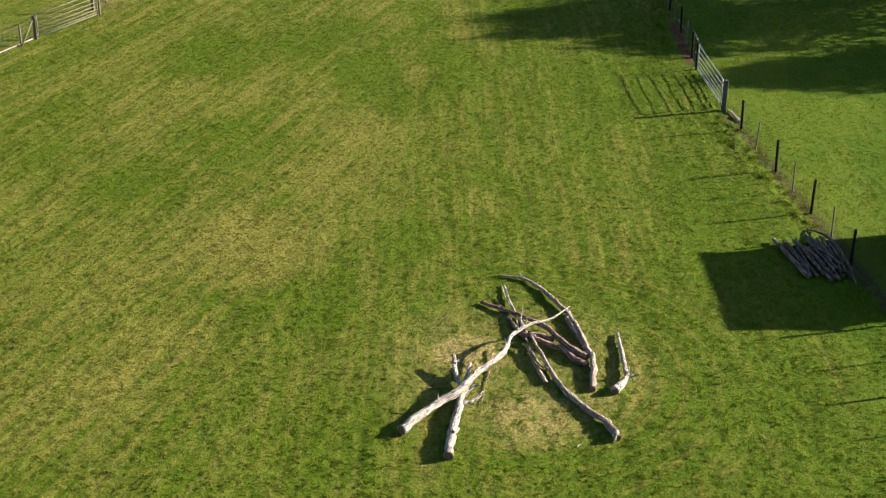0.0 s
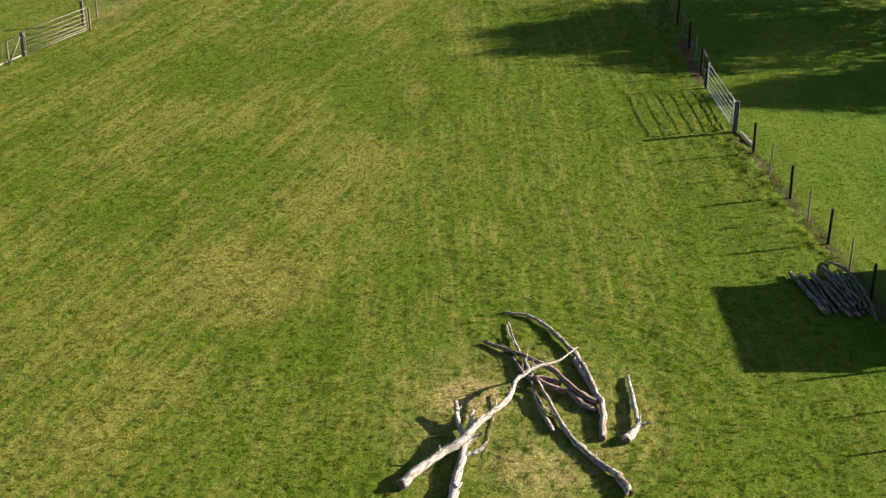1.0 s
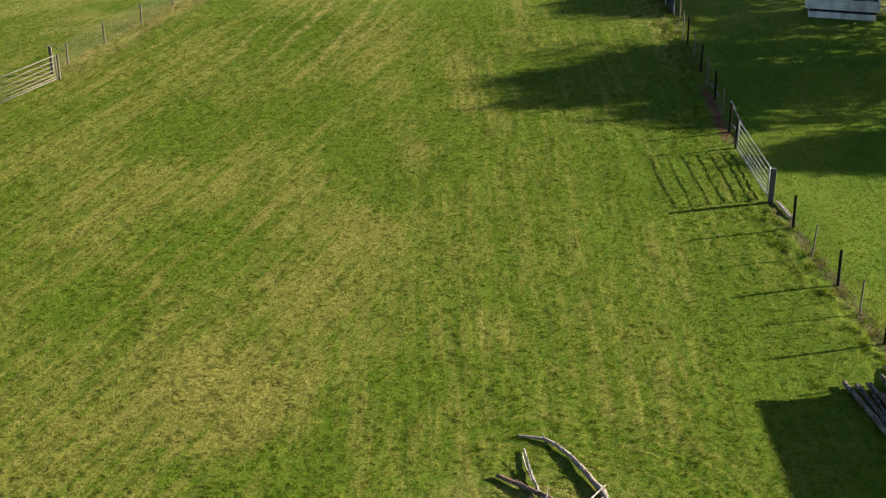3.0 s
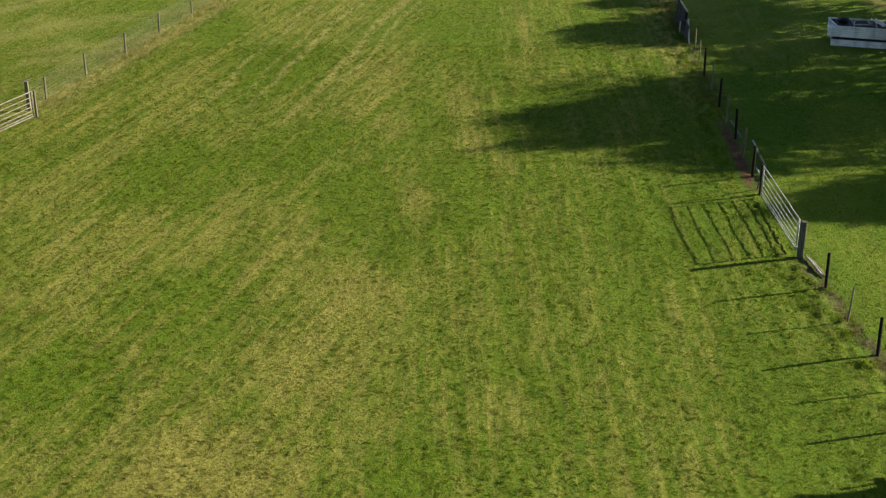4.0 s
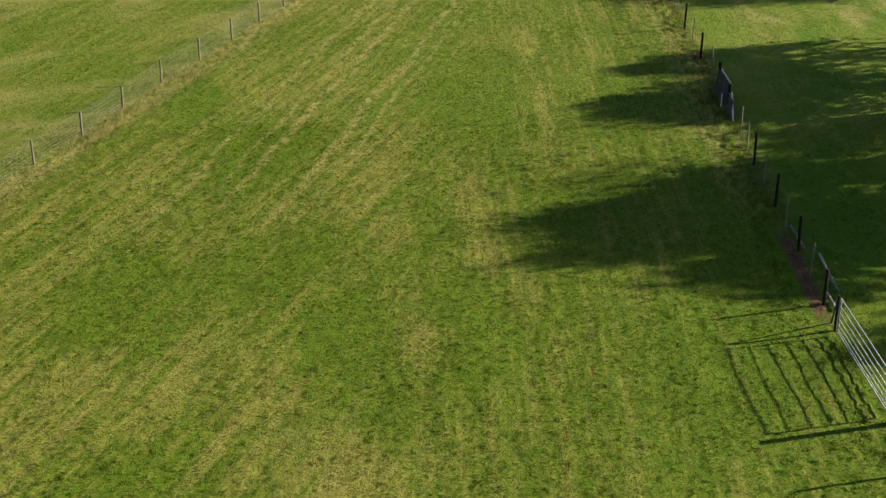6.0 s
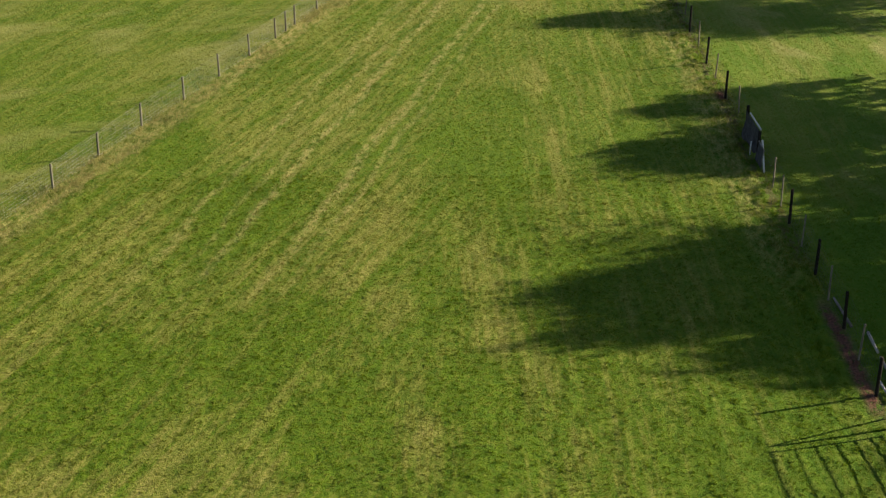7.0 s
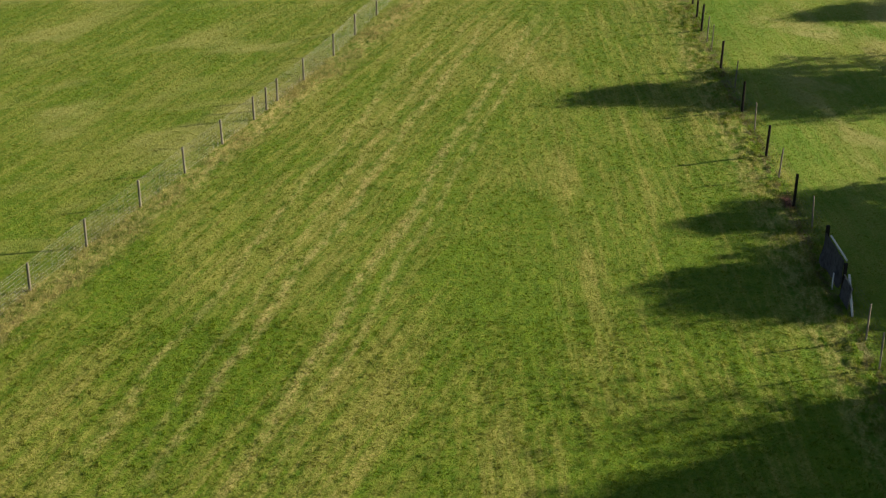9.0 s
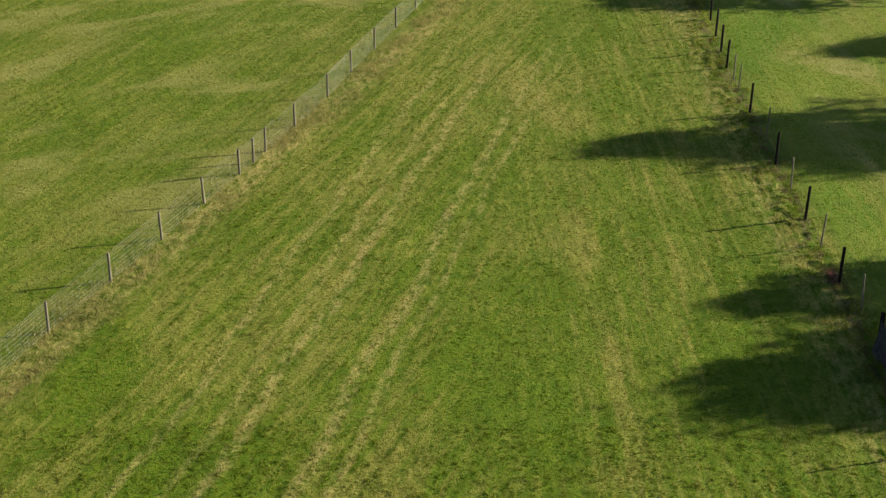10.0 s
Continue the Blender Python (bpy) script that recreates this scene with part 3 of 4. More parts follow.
# ---------------------------------------------------------------- fences
def lean_pose(a, rz=0.0, tilt=0.0):
    rx, ry = random.uniform(-tilt, tilt), random.uniform(-tilt, tilt)
    return pose(a[0], a[1], 0, rx, ry, rz)


def netting(parent, a, b, height, gap, levels, r, strands=(), material=None):
    """One bay of stock netting: line wires, closer towards the foot, and upright stay wires; plain strands above."""
    a, b = Vector((*a, 0)), Vector((*b, 0))
    run = (b - a).length
    prisms = []
    for k in range(levels):
        z = 0.05 + (height - 0.05) * (k / (levels - 1)) ** 1.15
        sag = 0.012 * random.random()
        mid = (a + b) / 2 + Vector((0, 0, z - sag))
        prisms += [(a + Vector((0, 0, z)), mid, r), (mid, b + Vector((0, 0, z)), r)]
    count = max(2, int(run / gap))
    for k in range(1, count):
        p = a.lerp(b, k / count)
        prisms.append((p + Vector((0, 0, 0.05)), p + Vector((random.uniform(-0.02, 0.02), 0, height)), r * 0.55))
    for z in strands:
        prisms.append((a + Vector((0, 0, z)), b + Vector((0, 0, z)), r * 1.1))
    wires("netting", prisms, material or WIRE, parent)


def share(name, me, parent, place, label=""):
    ob = new(name, me)
    ob.parent = parent
    ob.matrix_basis = place
    if label:
        ob["label"] = label
    return ob


def build_right_fence():
    fence = thing("stock_fence", pose(0, 0, 0), "wire netting stock fence on dark posts and thin grey stakes", "fence", "", "structure")
    dark = post_mesh("post", 1.17, 0.047, DARK_POST, False, 0.015)
    stake = post_mesh("stake", 1.12, 0.026, STAKE_WOOD, False, 0.01, 6)
    near = [(13.4, 24.9), (13.1, 28.2), (12.75, 31.52), (12.28, 34.82), (12.09, 38.47), (11.74, 42.12), (11.31, 45.53), (10.83, 49.34)]
    far = [(10.25, 57.4), (10.31, 60.87), (10.26, 64.05), (10.28, 67.64)]
    end = [(10.22, 78.75), (10.17, 82.85), (10.15, 87.15), (10.17, 91.8), (10.17, 96.6), (10.28, 98.5), (10.41, 100.5), (10.54, 102.6), (10.8, 106.5)]
    for p in near + far + end:
        share("post", dark, fence, lean_pose(p, random.uniform(0, 360), 1.6))
    stakes = [(12.98, 29.92), (12.62, 33.12), (11.95, 40.3), (11.50, 43.78), (10.97, 47.34), (10.28, 59.2), (10.27, 62.5), (10.27, 65.9), (10.27, 68.87), (10.31, 70.34),
              (10.45, 77.19), (10.21, 80.96), (10.22, 85.12), (10.33, 89.6), (10.16, 94.02), (10.17, 95.12)]
    for p in stakes:
        share("stake", stake, fence, lean_pose(p, random.uniform(0, 360), 2.5))
    for run in (near + [(10.50, 51.2)], [(10.26, 56.3)] + far + [(10.31, 70.34), (10.25, 71.6)], [(10.45, 76.2)] + end):
        for a, b in zip(run, run[1:]):
            netting(fence, a, b, 0.95, 0.22, 8, 0.0024, (1.08,), DARK_WIRE)
    return fence


LEFT_POSTS = [(-15.55, 64.95), (-14.6, 67.66), (-13.53, 70.35), (-12.60, 73.1), (-11.62, 75.95), (-10.53, 78.8), (-9.54, 81.5), (-8.62, 84.0),
              (-7.77, 86.27), (-7.42, 87.21), (-7.11, 88.14), (-6.31, 90.4), (-5.34, 93.4), (-4.6, 96.1), (-3.8, 98.8), (-3.0, 101.5), (-2.2, 104.2), (-1.4, 107.0)]


def build_left_fence():
    fence = thing("netting_fence", pose(0, 0, 0), "light wire netting fence on weathered round wooden posts", "fence", "", "structure")
    me = post_mesh("post", 0.92, 0.041, POST_WOOD, False, 0.012)
    for p in LEFT_POSTS:
        share("post", me, fence, lean_pose(p, random.uniform(0, 360), 2.0))
    stay = post_mesh("stay", 0.96, 0.045, POST_WOOD, False, 0.012)
    for p in ((-17.78, 58.6), (-18.9, 56.0), (-20.1, 53.4)):
        share("post", stay, fence, lean_pose(p, 0, 2.0))
    bm = bmesh.new()
    rod(bm, (-17.72, 58.4, 0.03), (-17.45, 59.45, 0.85), 0.035)
    part("strut", bm, POST_WOOD, fence, "sloping wooden strut bracing the gate post")
    runs = [[(-15.95, 63.83)] + LEFT_POSTS, [(-20.1, 53.4), (-18.9, 56.0), (-17.78, 58.6), (-17.42, 59.6)]]
    for run in runs:
        for a, b in zip(run, run[1:]):
            netting(fence, a, b, 0.74, 0.30, 7, 0.0024, (0.82, 0.90))


build_right_fence()
build_left_fence()


# ---------------------------------------------------------------- gates
def build_gate(name, a, b, low, high, rails, label, material):
    """A tubular field gate hung between two places, with stiles, rails and hinges."""
    a, b = Vector((*a, 0)), Vector((*b, 0))
    run = (b - a).length
    gate = thing(name, Matrix.Translation(a) @ pose(0, 0, 0, 0, 0, math.degrees(math.atan2(b.y - a.y, b.x - a.x))), label, "gate")
    tall = high - low
    for x in (0.04, run - 0.04):
        bm = bmesh.new()
        rod(bm, (x, 0, low - 0.02), (x, 0, high + 0.02), 0.027, 8)
        part("stile", bm, material, gate)
    for k in range(rails):
        z = low + tall * (k / (rails - 1)) ** 1.35
        bm = bmesh.new()
        rod(bm, (0.04, 0, z), (run - 0.04, 0, z), 0.020 if k in (0, rails - 1) else 0.015, 8)
        part("rail", bm, material, gate)
    for z in (low + 0.1, high - 0.1):
        bm = bmesh.new()
        box(bm, (0.1, 0.05, 0.05), (-0.02, 0, z), (0, 0, 0), 0.006)
        part("hinge", bm, material, gate)
    return gate


build_gate("field_gate", (10.46, 51.58), (10.20, 55.70), 0.14, 1.14, 7, "galvanised tubular steel field gate, closed, in the fence", GALVANISED)
build_gate("field_gate", (-17.31, 59.50), (-15.46, 62.88), 0.12, 1.08, 7, "galvanised seven-bar steel field gate beside wooden posts", DULL_STEEL)


def build_gate_post(at, height, r, label, material, cap=False, square=True):
    ob = thing("gate_post", pose(at[0], at[1], 0, 0, 0, 4), label, "post")
    share("shaft", post_mesh("shaft", height, r, material, square), ob, Matrix())
    if cap:
        bm = bmesh.new()
        box(bm, (0.40, 0.06, 0.05), (0.03, 0, height + 0.03), (0, -8, 30), 0.01)
        part("crossbar", bm, material, ob, "short timber bar across the top")
    return ob


build_gate_post((10.52, 51.33), 1.22, 0.078, "thick square grey timber post carrying the field gate", GATE_POST_WOOD)
build_gate_post((10.20, 55.90), 1.12, 0.038, "dark round slamming post of the field gate", DARK_POST, False, False)
build_gate_post((-17.40, 59.55), 1.06, 0.075, "weathered square timber post carrying the field gate", POST_WOOD)
build_gate_post((-15.90, 63.80), 1.14, 0.065, "weathered timber post with a bar across its top", POST_WOOD, True)
build_gate_post((-15.42, 63.02), 1.06, 0.045, "weathered round timber post at the latch of the gate", POST_WOOD, False, False)


def build_pole(points, material, label):
    """A peeled pole leaning along the fence."""
    bm = bmesh.new()
    sweep(bm, [(*p, r) for p, r in points], 4, 7, 0.08, points[0][0][0])
    ob = new("strut_pole", mesh_from("strut_pole", bm, material))
    return tagged(ob, label, "pole")


build_pole([((10.21, 55.94, 1.10), 0.026), ((10.22, 56.16, 0.56), 0.028), ((10.23, 56.38, 0.02), 0.030)], GATE_POST_WOOD, "slim dark strut sloping down from the slamming post")
build_pole([((10.70, 51.30, 0.07), 0.032), ((10.80, 50.70, 0.08), 0.034), ((10.89, 50.05, 0.07), 0.036)], BLEACHED, "pale round rail lying at the foot of the fence")
build_pole([((10.78, 51.22, 0.07), 0.022), ((10.88, 50.65, 0.08), 0.024), ((10.98, 49.95, 0.07), 0.026)], GREYED, "thin pale rail lying beside a thicker one")
build_pole([((10.44, 62.55, 0.06), 0.034), ((10.47, 61.80, 0.07), 0.035), ((10.52, 60.90, 0.06), 0.036)], DULL, "pale peeled pole lying along the fence")
build_pole([((10.88, 60.58, 0.06), 0.040), ((10.87, 59.95, 0.06), 0.040), ((10.86, 59.50, 0.06), 0.034)], GREYED, "short thick pale log lying behind the fence")
build_pole([((10.86, 59.25, 0.06), 0.034), ((10.86, 58.70, 0.06), 0.036), ((10.87, 58.15, 0.06), 0.030)], DULL, "grey pole lying in the grass behind the fence")
build_pole([((10.51, 58.06, 0.07), 0.028), ((10.52, 57.55, 0.08), 0.030), ((10.54, 57.05, 0.07), 0.028)], BLEACHED, "thin pale pole lying behind the fence post")
build_pole([((-18.75, 56.95, 0.05), 0.03), ((-18.1, 58.2, 0.07), 0.032), ((-17.5, 59.5, 0.06), 0.03)], GREYED, "pale pole lying along the foot of the netting")


# ---------------------------------------------------------------- fallen limbs
def build_limb(name, points, material, label, stubs=(), rough=0.42, cut=True, group="heap of fallen limbs", sides=10, slim=0.86, crook=0.55):
    """A dead limb lying where it was dropped. points: (x, y, z, radius) from the sawn end to the tip; stubs: side branches likewise."""
    base = Vector(points[0][:3])
    limb = thing(name, Matrix.Translation((base.x, base.y, 0)), label, "log", group)
    shift = Vector((base.x, base.y, 0))
    seed = base.x * 3.7 + base.y

    def tube(part_name, pts, n):
        bm = bmesh.new()
        layer = bm.verts.layers.float_vector.new("along")
        local = [(*(Vector(p[:3]) - shift), p[3] * slim) for p in pts]
        sweep(bm, local, 9, n, rough, seed + len(pts), True, layer, crook)
        return part(part_name, bm, material, limb), local

    trunk, local = tube("trunk", points, sides)
    for pts in stubs:
        tube("branch", pts, 7)
    if cut:
        for end, inner in ((0, 1), (-1, -2)):
            a, b = Vector(local[end][:3]), Vector(local[inner][:3])
            r = local[end][3]
            if r < 0.04:
                continue
            way = (a - b).normalized()
            m = Matrix.Translation(a + way * 0.004) @ way.to_track_quat("Z", "Y").to_matrix().to_4x4()
            bm = bmesh.new()
            bmesh.ops.create_cone(bm, cap_ends=True, segments=12, radius1=r * 0.98, radius2=r * 0.9, depth=0.012, matrix=m)
            part("cut_end", bm, CUT_WOOD, limb, "sawn end with darker wood")
    return limb


build_limb("fallen_limb", [(-0.98, 29.34, 0.13, 0.135), (-0.32, 30.22, 0.20, 0.125), (0.41, 30.88, 0.33, 0.12), (0.96, 31.69, 0.42, 0.095), (1.56, 32.49, 0.45, 0.08),
                           (1.81, 33.29, 0.50, 0.062), (2.29, 33.89, 0.50, 0.055), (2.92, 34.32, 0.46, 0.034), (3.49, 35.12, 0.40, 0.014)],
           BLEACHED, "long crooked bleached limb lying across the heap, one end sawn",
           [[(-0.10, 30.42, 0.28, 0.035), (-0.12, 30.55, 0.40, 0.026)], [(0.78, 31.40, 0.45, 0.03), (0.80, 31.44, 0.58, 0.018)],
            [(1.66, 32.75, 0.5, 0.026), (1.62, 32.85, 0.68, 0.012)], [(2.0, 33.52, 0.55, 0.03), (1.96, 33.6, 0.80, 0.014)],
            [(2.22, 33.76, 0.58, 0.03), (2.24, 33.8, 0.80, 0.012)], [(2.55, 33.94, 0.62, 0.02), (2.62, 33.98, 0.76, 0.008)],
            [(0.50, 30.98, 0.36, 0.07), (0.56, 30.94, 0.46, 0.045)]])
build_limb("forked_limb", [(0.15, 28.26, 0.14, 0.135), (0.22, 29.16, 0.14, 0.125), (0.41, 30.4, 0.14, 0.11), (0.50, 31.05, 0.13, 0.085), (0.33, 31.91, 0.20, 0.072), (0.29, 32.59, 0.32, 0.055)],
           BLEACHED, "pale forked limb with short broken branches and a sawn end",
           [[(0.44, 30.5, 0.14, 0.075), (0.72, 30.55, 0.20, 0.06), (0.90, 30.68, 0.26, 0.05), (1.01, 30.82, 0.32, 0.03)],
            [(0.48, 30.9, 0.14, 0.06), (0.78, 31.2, 0.22, 0.042), (0.95, 31.17, 0.32, 0.022)],
            [(0.48, 31.1, 0.13, 0.065), (0.62, 31.8, 0.2, 0.055), (0.72, 32.22, 0.30, 0.045)],
            [(0.27, 29.0, 0.2, 0.045), (0.40, 29.22, 0.28, 0.03)], [(0.33, 32.2, 0.28, 0.03), (0.42, 32.3, 0.36, 0.012)]])
build_limb("thin_stick", [(1.33, 33.38, 0.10, 0.022), (1.24, 32.43, 0.06, 0.018), (1.08, 31.5, 0.04, 0.014), (0.97, 30.63, 0.03, 0.010)],
           BARKED, "thin straight brown stick in the grass", (), 0.1, False, sides=6)
build_limb("fallen_limb", [(3.78, 31.30, 0.11, 0.105), (3.92, 32.6, 0.13, 0.10), (3.74, 33.77, 0.16, 0.09), (3.50, 35.06, 0.11, 0.085), (3.18, 35.92, 0.095, 0.075), (2.69, 37.00, 0.07, 0.06),
                           (2.23, 37.48, 0.06, 0.05), (1.62, 37.65, 0.04, 0.03)],
           GREYED, "long curved grey limb arching round the edge of the heap",
           [[(2.28, 37.44, 0.08, 0.025), (2.24, 37.50, 0.22, 0.012)], [(3.1, 36.05, 0.14, 0.02), (3.06, 36.12, 0.28, 0.008)], [(2.7, 36.98, 0.10, 0.02), (2.75, 37.05, 0.22, 0.01)]])
build_limb("short_log", [(3.85, 33.38, 0.11, 0.10), (3.62, 34.1, 0.10, 0.09), (3.42, 35.0, 0.10, 0.075)], GREYED, "short grey log tucked inside the curved limb")
build_limb("fallen_limb", [(3.80, 32.88, 0.11, 0.105), (3.38, 33.23, 0.18, 0.10), (2.9, 34.08, 0.22, 0.09), (2.4, 34.74, 0.19, 0.08), (1.82, 35.36, 0.11, 0.07), (1.08, 35.97, 0.06, 0.05)],
           BARKED, "brown barked limb running under the bleached limb", [[(1.75, 35.42, 0.13, 0.03), (1.5, 35.55, 0.24, 0.016)]])
build_limb("thin_limb", [(2.24, 34.05, 0.15, 0.055), (2.08, 35.02, 0.13, 0.05), (1.89, 35.95, 0.07, 0.04), (1.76, 37.10, 0.04, 0.028)], BLEACHED,
           "thin grey limb poking out behind the heap", [[(1.9, 35.7, 0.08, 0.03), (1.76, 36.3, 0.10, 0.02), (1.70, 36.75, 0.16, 0.01)], [(2.12, 34.7, 0.17, 0.022), (2.2, 35.1, 0.38, 0.012)]], cut=False)
build_limb("fallen_limb", [(2.95, 33.72, 0.14, 0.085), (2.55, 33.95, 0.14, 0.085), (2.12, 34.07, 0.12, 0.08), (1.80, 35.1, 0.09, 0.045)], BARKED,
           "reddish brown limb with its bark on, lying in the heap")
build_limb("fallen_limb", [(3.77, 32.54, 0.085, 0.08), (3.49, 32.73, 0.10, 0.085), (3.09, 33.33, 0.14, 0.08), (2.65, 33.52, 0.20, 0.07), (2.29, 33.88, 0.25, 0.05)], BARKED,
           "brown barked limb bent in the middle of the heap")
build_limb("thin_limb", [(2.63, 31.62, 0.075, 0.07), (2.39, 32.69, 0.08, 0.06), (2.22, 33.84, 0.10, 0.045)], GREYED, "thin grey limb at the foot of the heap")
build_limb("fallen_limb", [(4.18, 29.08, 0.115, 0.11), (4.06, 29.6, 0.11, 0.105), (3.76, 30.1, 0.10, 0.09), (3.33, 30.74, 0.10, 0.085), (2.97, 31.54, 0.10, 0.075), (2.67, 32.58, 0.15, 0.06), (2.35, 33.64, 0.30, 0.04)],
           GREYED, "long sinuous grey limb trailing out of the heap, sawn end",
           [[(3.55, 30.45, 0.15, 0.025), (3.55, 30.52, 0.28, 0.012)], [(2.75, 32.2, 0.15, 0.04), (2.5, 32.45, 0.16, 0.035), (2.3, 33.3, 0.2, 0.02)]])
build_limb("forked_log", [(4.34, 31.20, 0.12, 0.12), (4.53, 31.52, 0.12, 0.115), (4.74, 31.86, 0.14, 0.09)], BLEACHED, "stubby forked log with one upright branch and a dark sawn end",
           [[(4.70, 31.8, 0.15, 0.05), (4.86, 31.80, 0.20, 0.035), (5.02, 31.78, 0.25, 0.022)], [(4.72, 31.86, 0.16, 0.075), (4.72, 32.86, 0.11, 0.068), (4.73, 34.22, 0.09, 0.045)],
            [(4.74, 31.9, 0.18, 0.035), (4.78, 32.05, 0.32, 0.015)]])
build_limb("wood_chip", [(3.20, 28.84, 0.02, 0.016), (3.26, 28.90, 0.025, 0.02), (3.33, 28.97, 0.02, 0.012)], BLEACHED, "pale splinter of wood in the grass", (), 0.1, False, "", 5)
build_limb("thin_stick", [(-0.42, 31.42, 0.03, 0.012), (-0.20, 31.5, 0.03, 0.010), (0.0, 31.58, 0.03, 0.008)], BARKED, "short brown stick in the grass", (), 0.1, False, "", 5)

# the stack of logs laid side by side in the shade of the shed
STACK = "logs stacked by the fence"
for k, (ax, ay, bx, by, z, r) in enumerate((
        (10.62, 37.52, 10.03, 40.02, 0.11, 0.095), (10.78, 37.62, 10.50, 40.15, 0.10, 0.062), (10.95, 37.60, 10.62, 39.85, 0.10, 0.070),
        (11.10, 37.72, 10.78, 39.80, 0.09, 0.055), (11.18, 37.40, 10.98, 39.70, 0.09, 0.075), (11.38, 37.50, 11.08, 39.95, 0.09, 0.06),
        (11.55, 37.42, 11.25, 39.80, 0.10, 0.080), (11.72, 37.60, 11.38, 39.60, 0.09, 0.06), (11.92, 37.50, 11.50, 40.20, 0.09, 0.07),
        (10.90, 38.0, 10.70, 39.6, 0.22, 0.05), (11.22, 37.62, 10.95, 39.2, 0.23, 0.06), (11.42, 37.9, 11.16, 40.35, 0.23, 0.085),
        (11.66, 37.75, 11.42, 39.9, 0.22, 0.06), (11.05, 37.9, 10.92, 39.0, 0.21, 0.045),
        (10.98, 37.75, 10.80, 38.9, 0.20, 0.05), (11.30, 37.55, 11.02, 39.5, 0.32, 0.05), (11.48, 37.7, 11.24, 39.3, 0.31, 0.055), (11.80, 37.75, 11.60, 39.7, 0.20, 0.06),
        (11.60, 38.0, 11.28, 39.9, 0.32, 0.045), (10.70, 37.9, 10.35, 39.6, 0.18, 0.045))):
    bend = 0.05 * math.sin(k * 2.3)
    ax, bx, r = ax + 0.07 * math.sin(k * 5.1), bx + 0.10 * math.sin(k * 3.7 + 1), r * (0.84 + 0.12 * math.sin(k * 1.9))
    by += 0.22 * math.sin(k * 4.4)
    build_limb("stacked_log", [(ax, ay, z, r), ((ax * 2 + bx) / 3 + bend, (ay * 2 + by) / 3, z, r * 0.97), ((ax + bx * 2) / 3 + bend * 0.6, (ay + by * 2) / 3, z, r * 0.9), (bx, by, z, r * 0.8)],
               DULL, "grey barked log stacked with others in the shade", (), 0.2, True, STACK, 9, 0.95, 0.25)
for ax, ay, bx, by, z in ((11.35, 38.0, 11.30, 39.5, 0.38), (11.15, 37.9, 10.75, 39.2, 0.31), (11.6, 37.8, 11.05, 39.1, 0.38)):
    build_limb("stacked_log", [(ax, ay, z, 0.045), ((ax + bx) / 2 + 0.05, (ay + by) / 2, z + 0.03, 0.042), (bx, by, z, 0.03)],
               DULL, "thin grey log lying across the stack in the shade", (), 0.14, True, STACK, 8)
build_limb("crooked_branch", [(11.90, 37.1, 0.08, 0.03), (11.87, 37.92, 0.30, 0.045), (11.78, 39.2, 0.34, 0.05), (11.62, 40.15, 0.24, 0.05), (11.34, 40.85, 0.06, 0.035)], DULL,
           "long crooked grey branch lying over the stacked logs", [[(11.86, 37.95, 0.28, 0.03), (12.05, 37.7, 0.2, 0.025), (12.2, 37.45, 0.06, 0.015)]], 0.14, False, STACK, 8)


# ---------------------------------------------------------------- hurdles in the right fence
def build_sheet_panel():
    ob = thing("sheet_panel", pose(10.30, 73.95, 0, 0, 0, 93), "slack creased dark sheet hung from a pale rail in the fence", "panel")
    # a slack sheet: hung from the rail, creased, its foot pushed out into the paddock and ragged
    bm = bmesh.new()
    cols, rows, skins = 15, 9, []
    for back in (0.0, 0.012):
        grid = []
        for j in range(rows):
            v = j / (rows - 1)
            line = []
            for i in range(cols):
                u = i / (cols - 1)
                fold = noise.noise(Vector((u * 4.1, v * 2.3, 1.7))) * 0.09 + noise.noise(Vector((u * 11.0, v * 3.0, 5.2))) * 0.04
                foot = 0.05 + 0.16 * (noise.noise(Vector((u * 5.0, 0.3, 9.1))) + 0.4) * (1 - u)
                top = 0.97 + 0.05 * u - 0.03 * math.sin(math.pi * u)
                line.append(bm.verts.new((-0.82 + 1.72 * u + 0.02 * noise.noise(Vector((u * 3, v * 6, 2.0))),
                                          0.02 + back + (1 - v) ** 1.6 * (0.05 + 0.05 * u) + fold * (1 - v * 0.7), foot + (top - foot) * v)))
            grid.append(line)
        skins.append(grid)
    for grid, flip in ((skins[0], False), (skins[1], True)):
        for j in range(rows - 1):
            for i in range(cols - 1):
                quad = (grid[j][i], grid[j][i + 1], grid[j + 1][i + 1], grid[j + 1][i])
                bm.faces.new(quad[::-1] if flip else quad).smooth = True
    part("sheet", bm, DARK_SHEET, ob)
    bm = bmesh.new()
    rod(bm, (-0.88, -0.03, 1.00), (0.62, -0.02, 1.04), 0.028, 8)
    part("top_rail", bm, PALE_RAIL, ob, "pale metal rail")
    bm = bmesh.new()
    box(bm, (0.10, 0.10, 1.34), (0.97, -0.03, 0.52), (0, 2, 0), 0.01)
    part("upright", bm, DARK_POST, ob)
    return ob


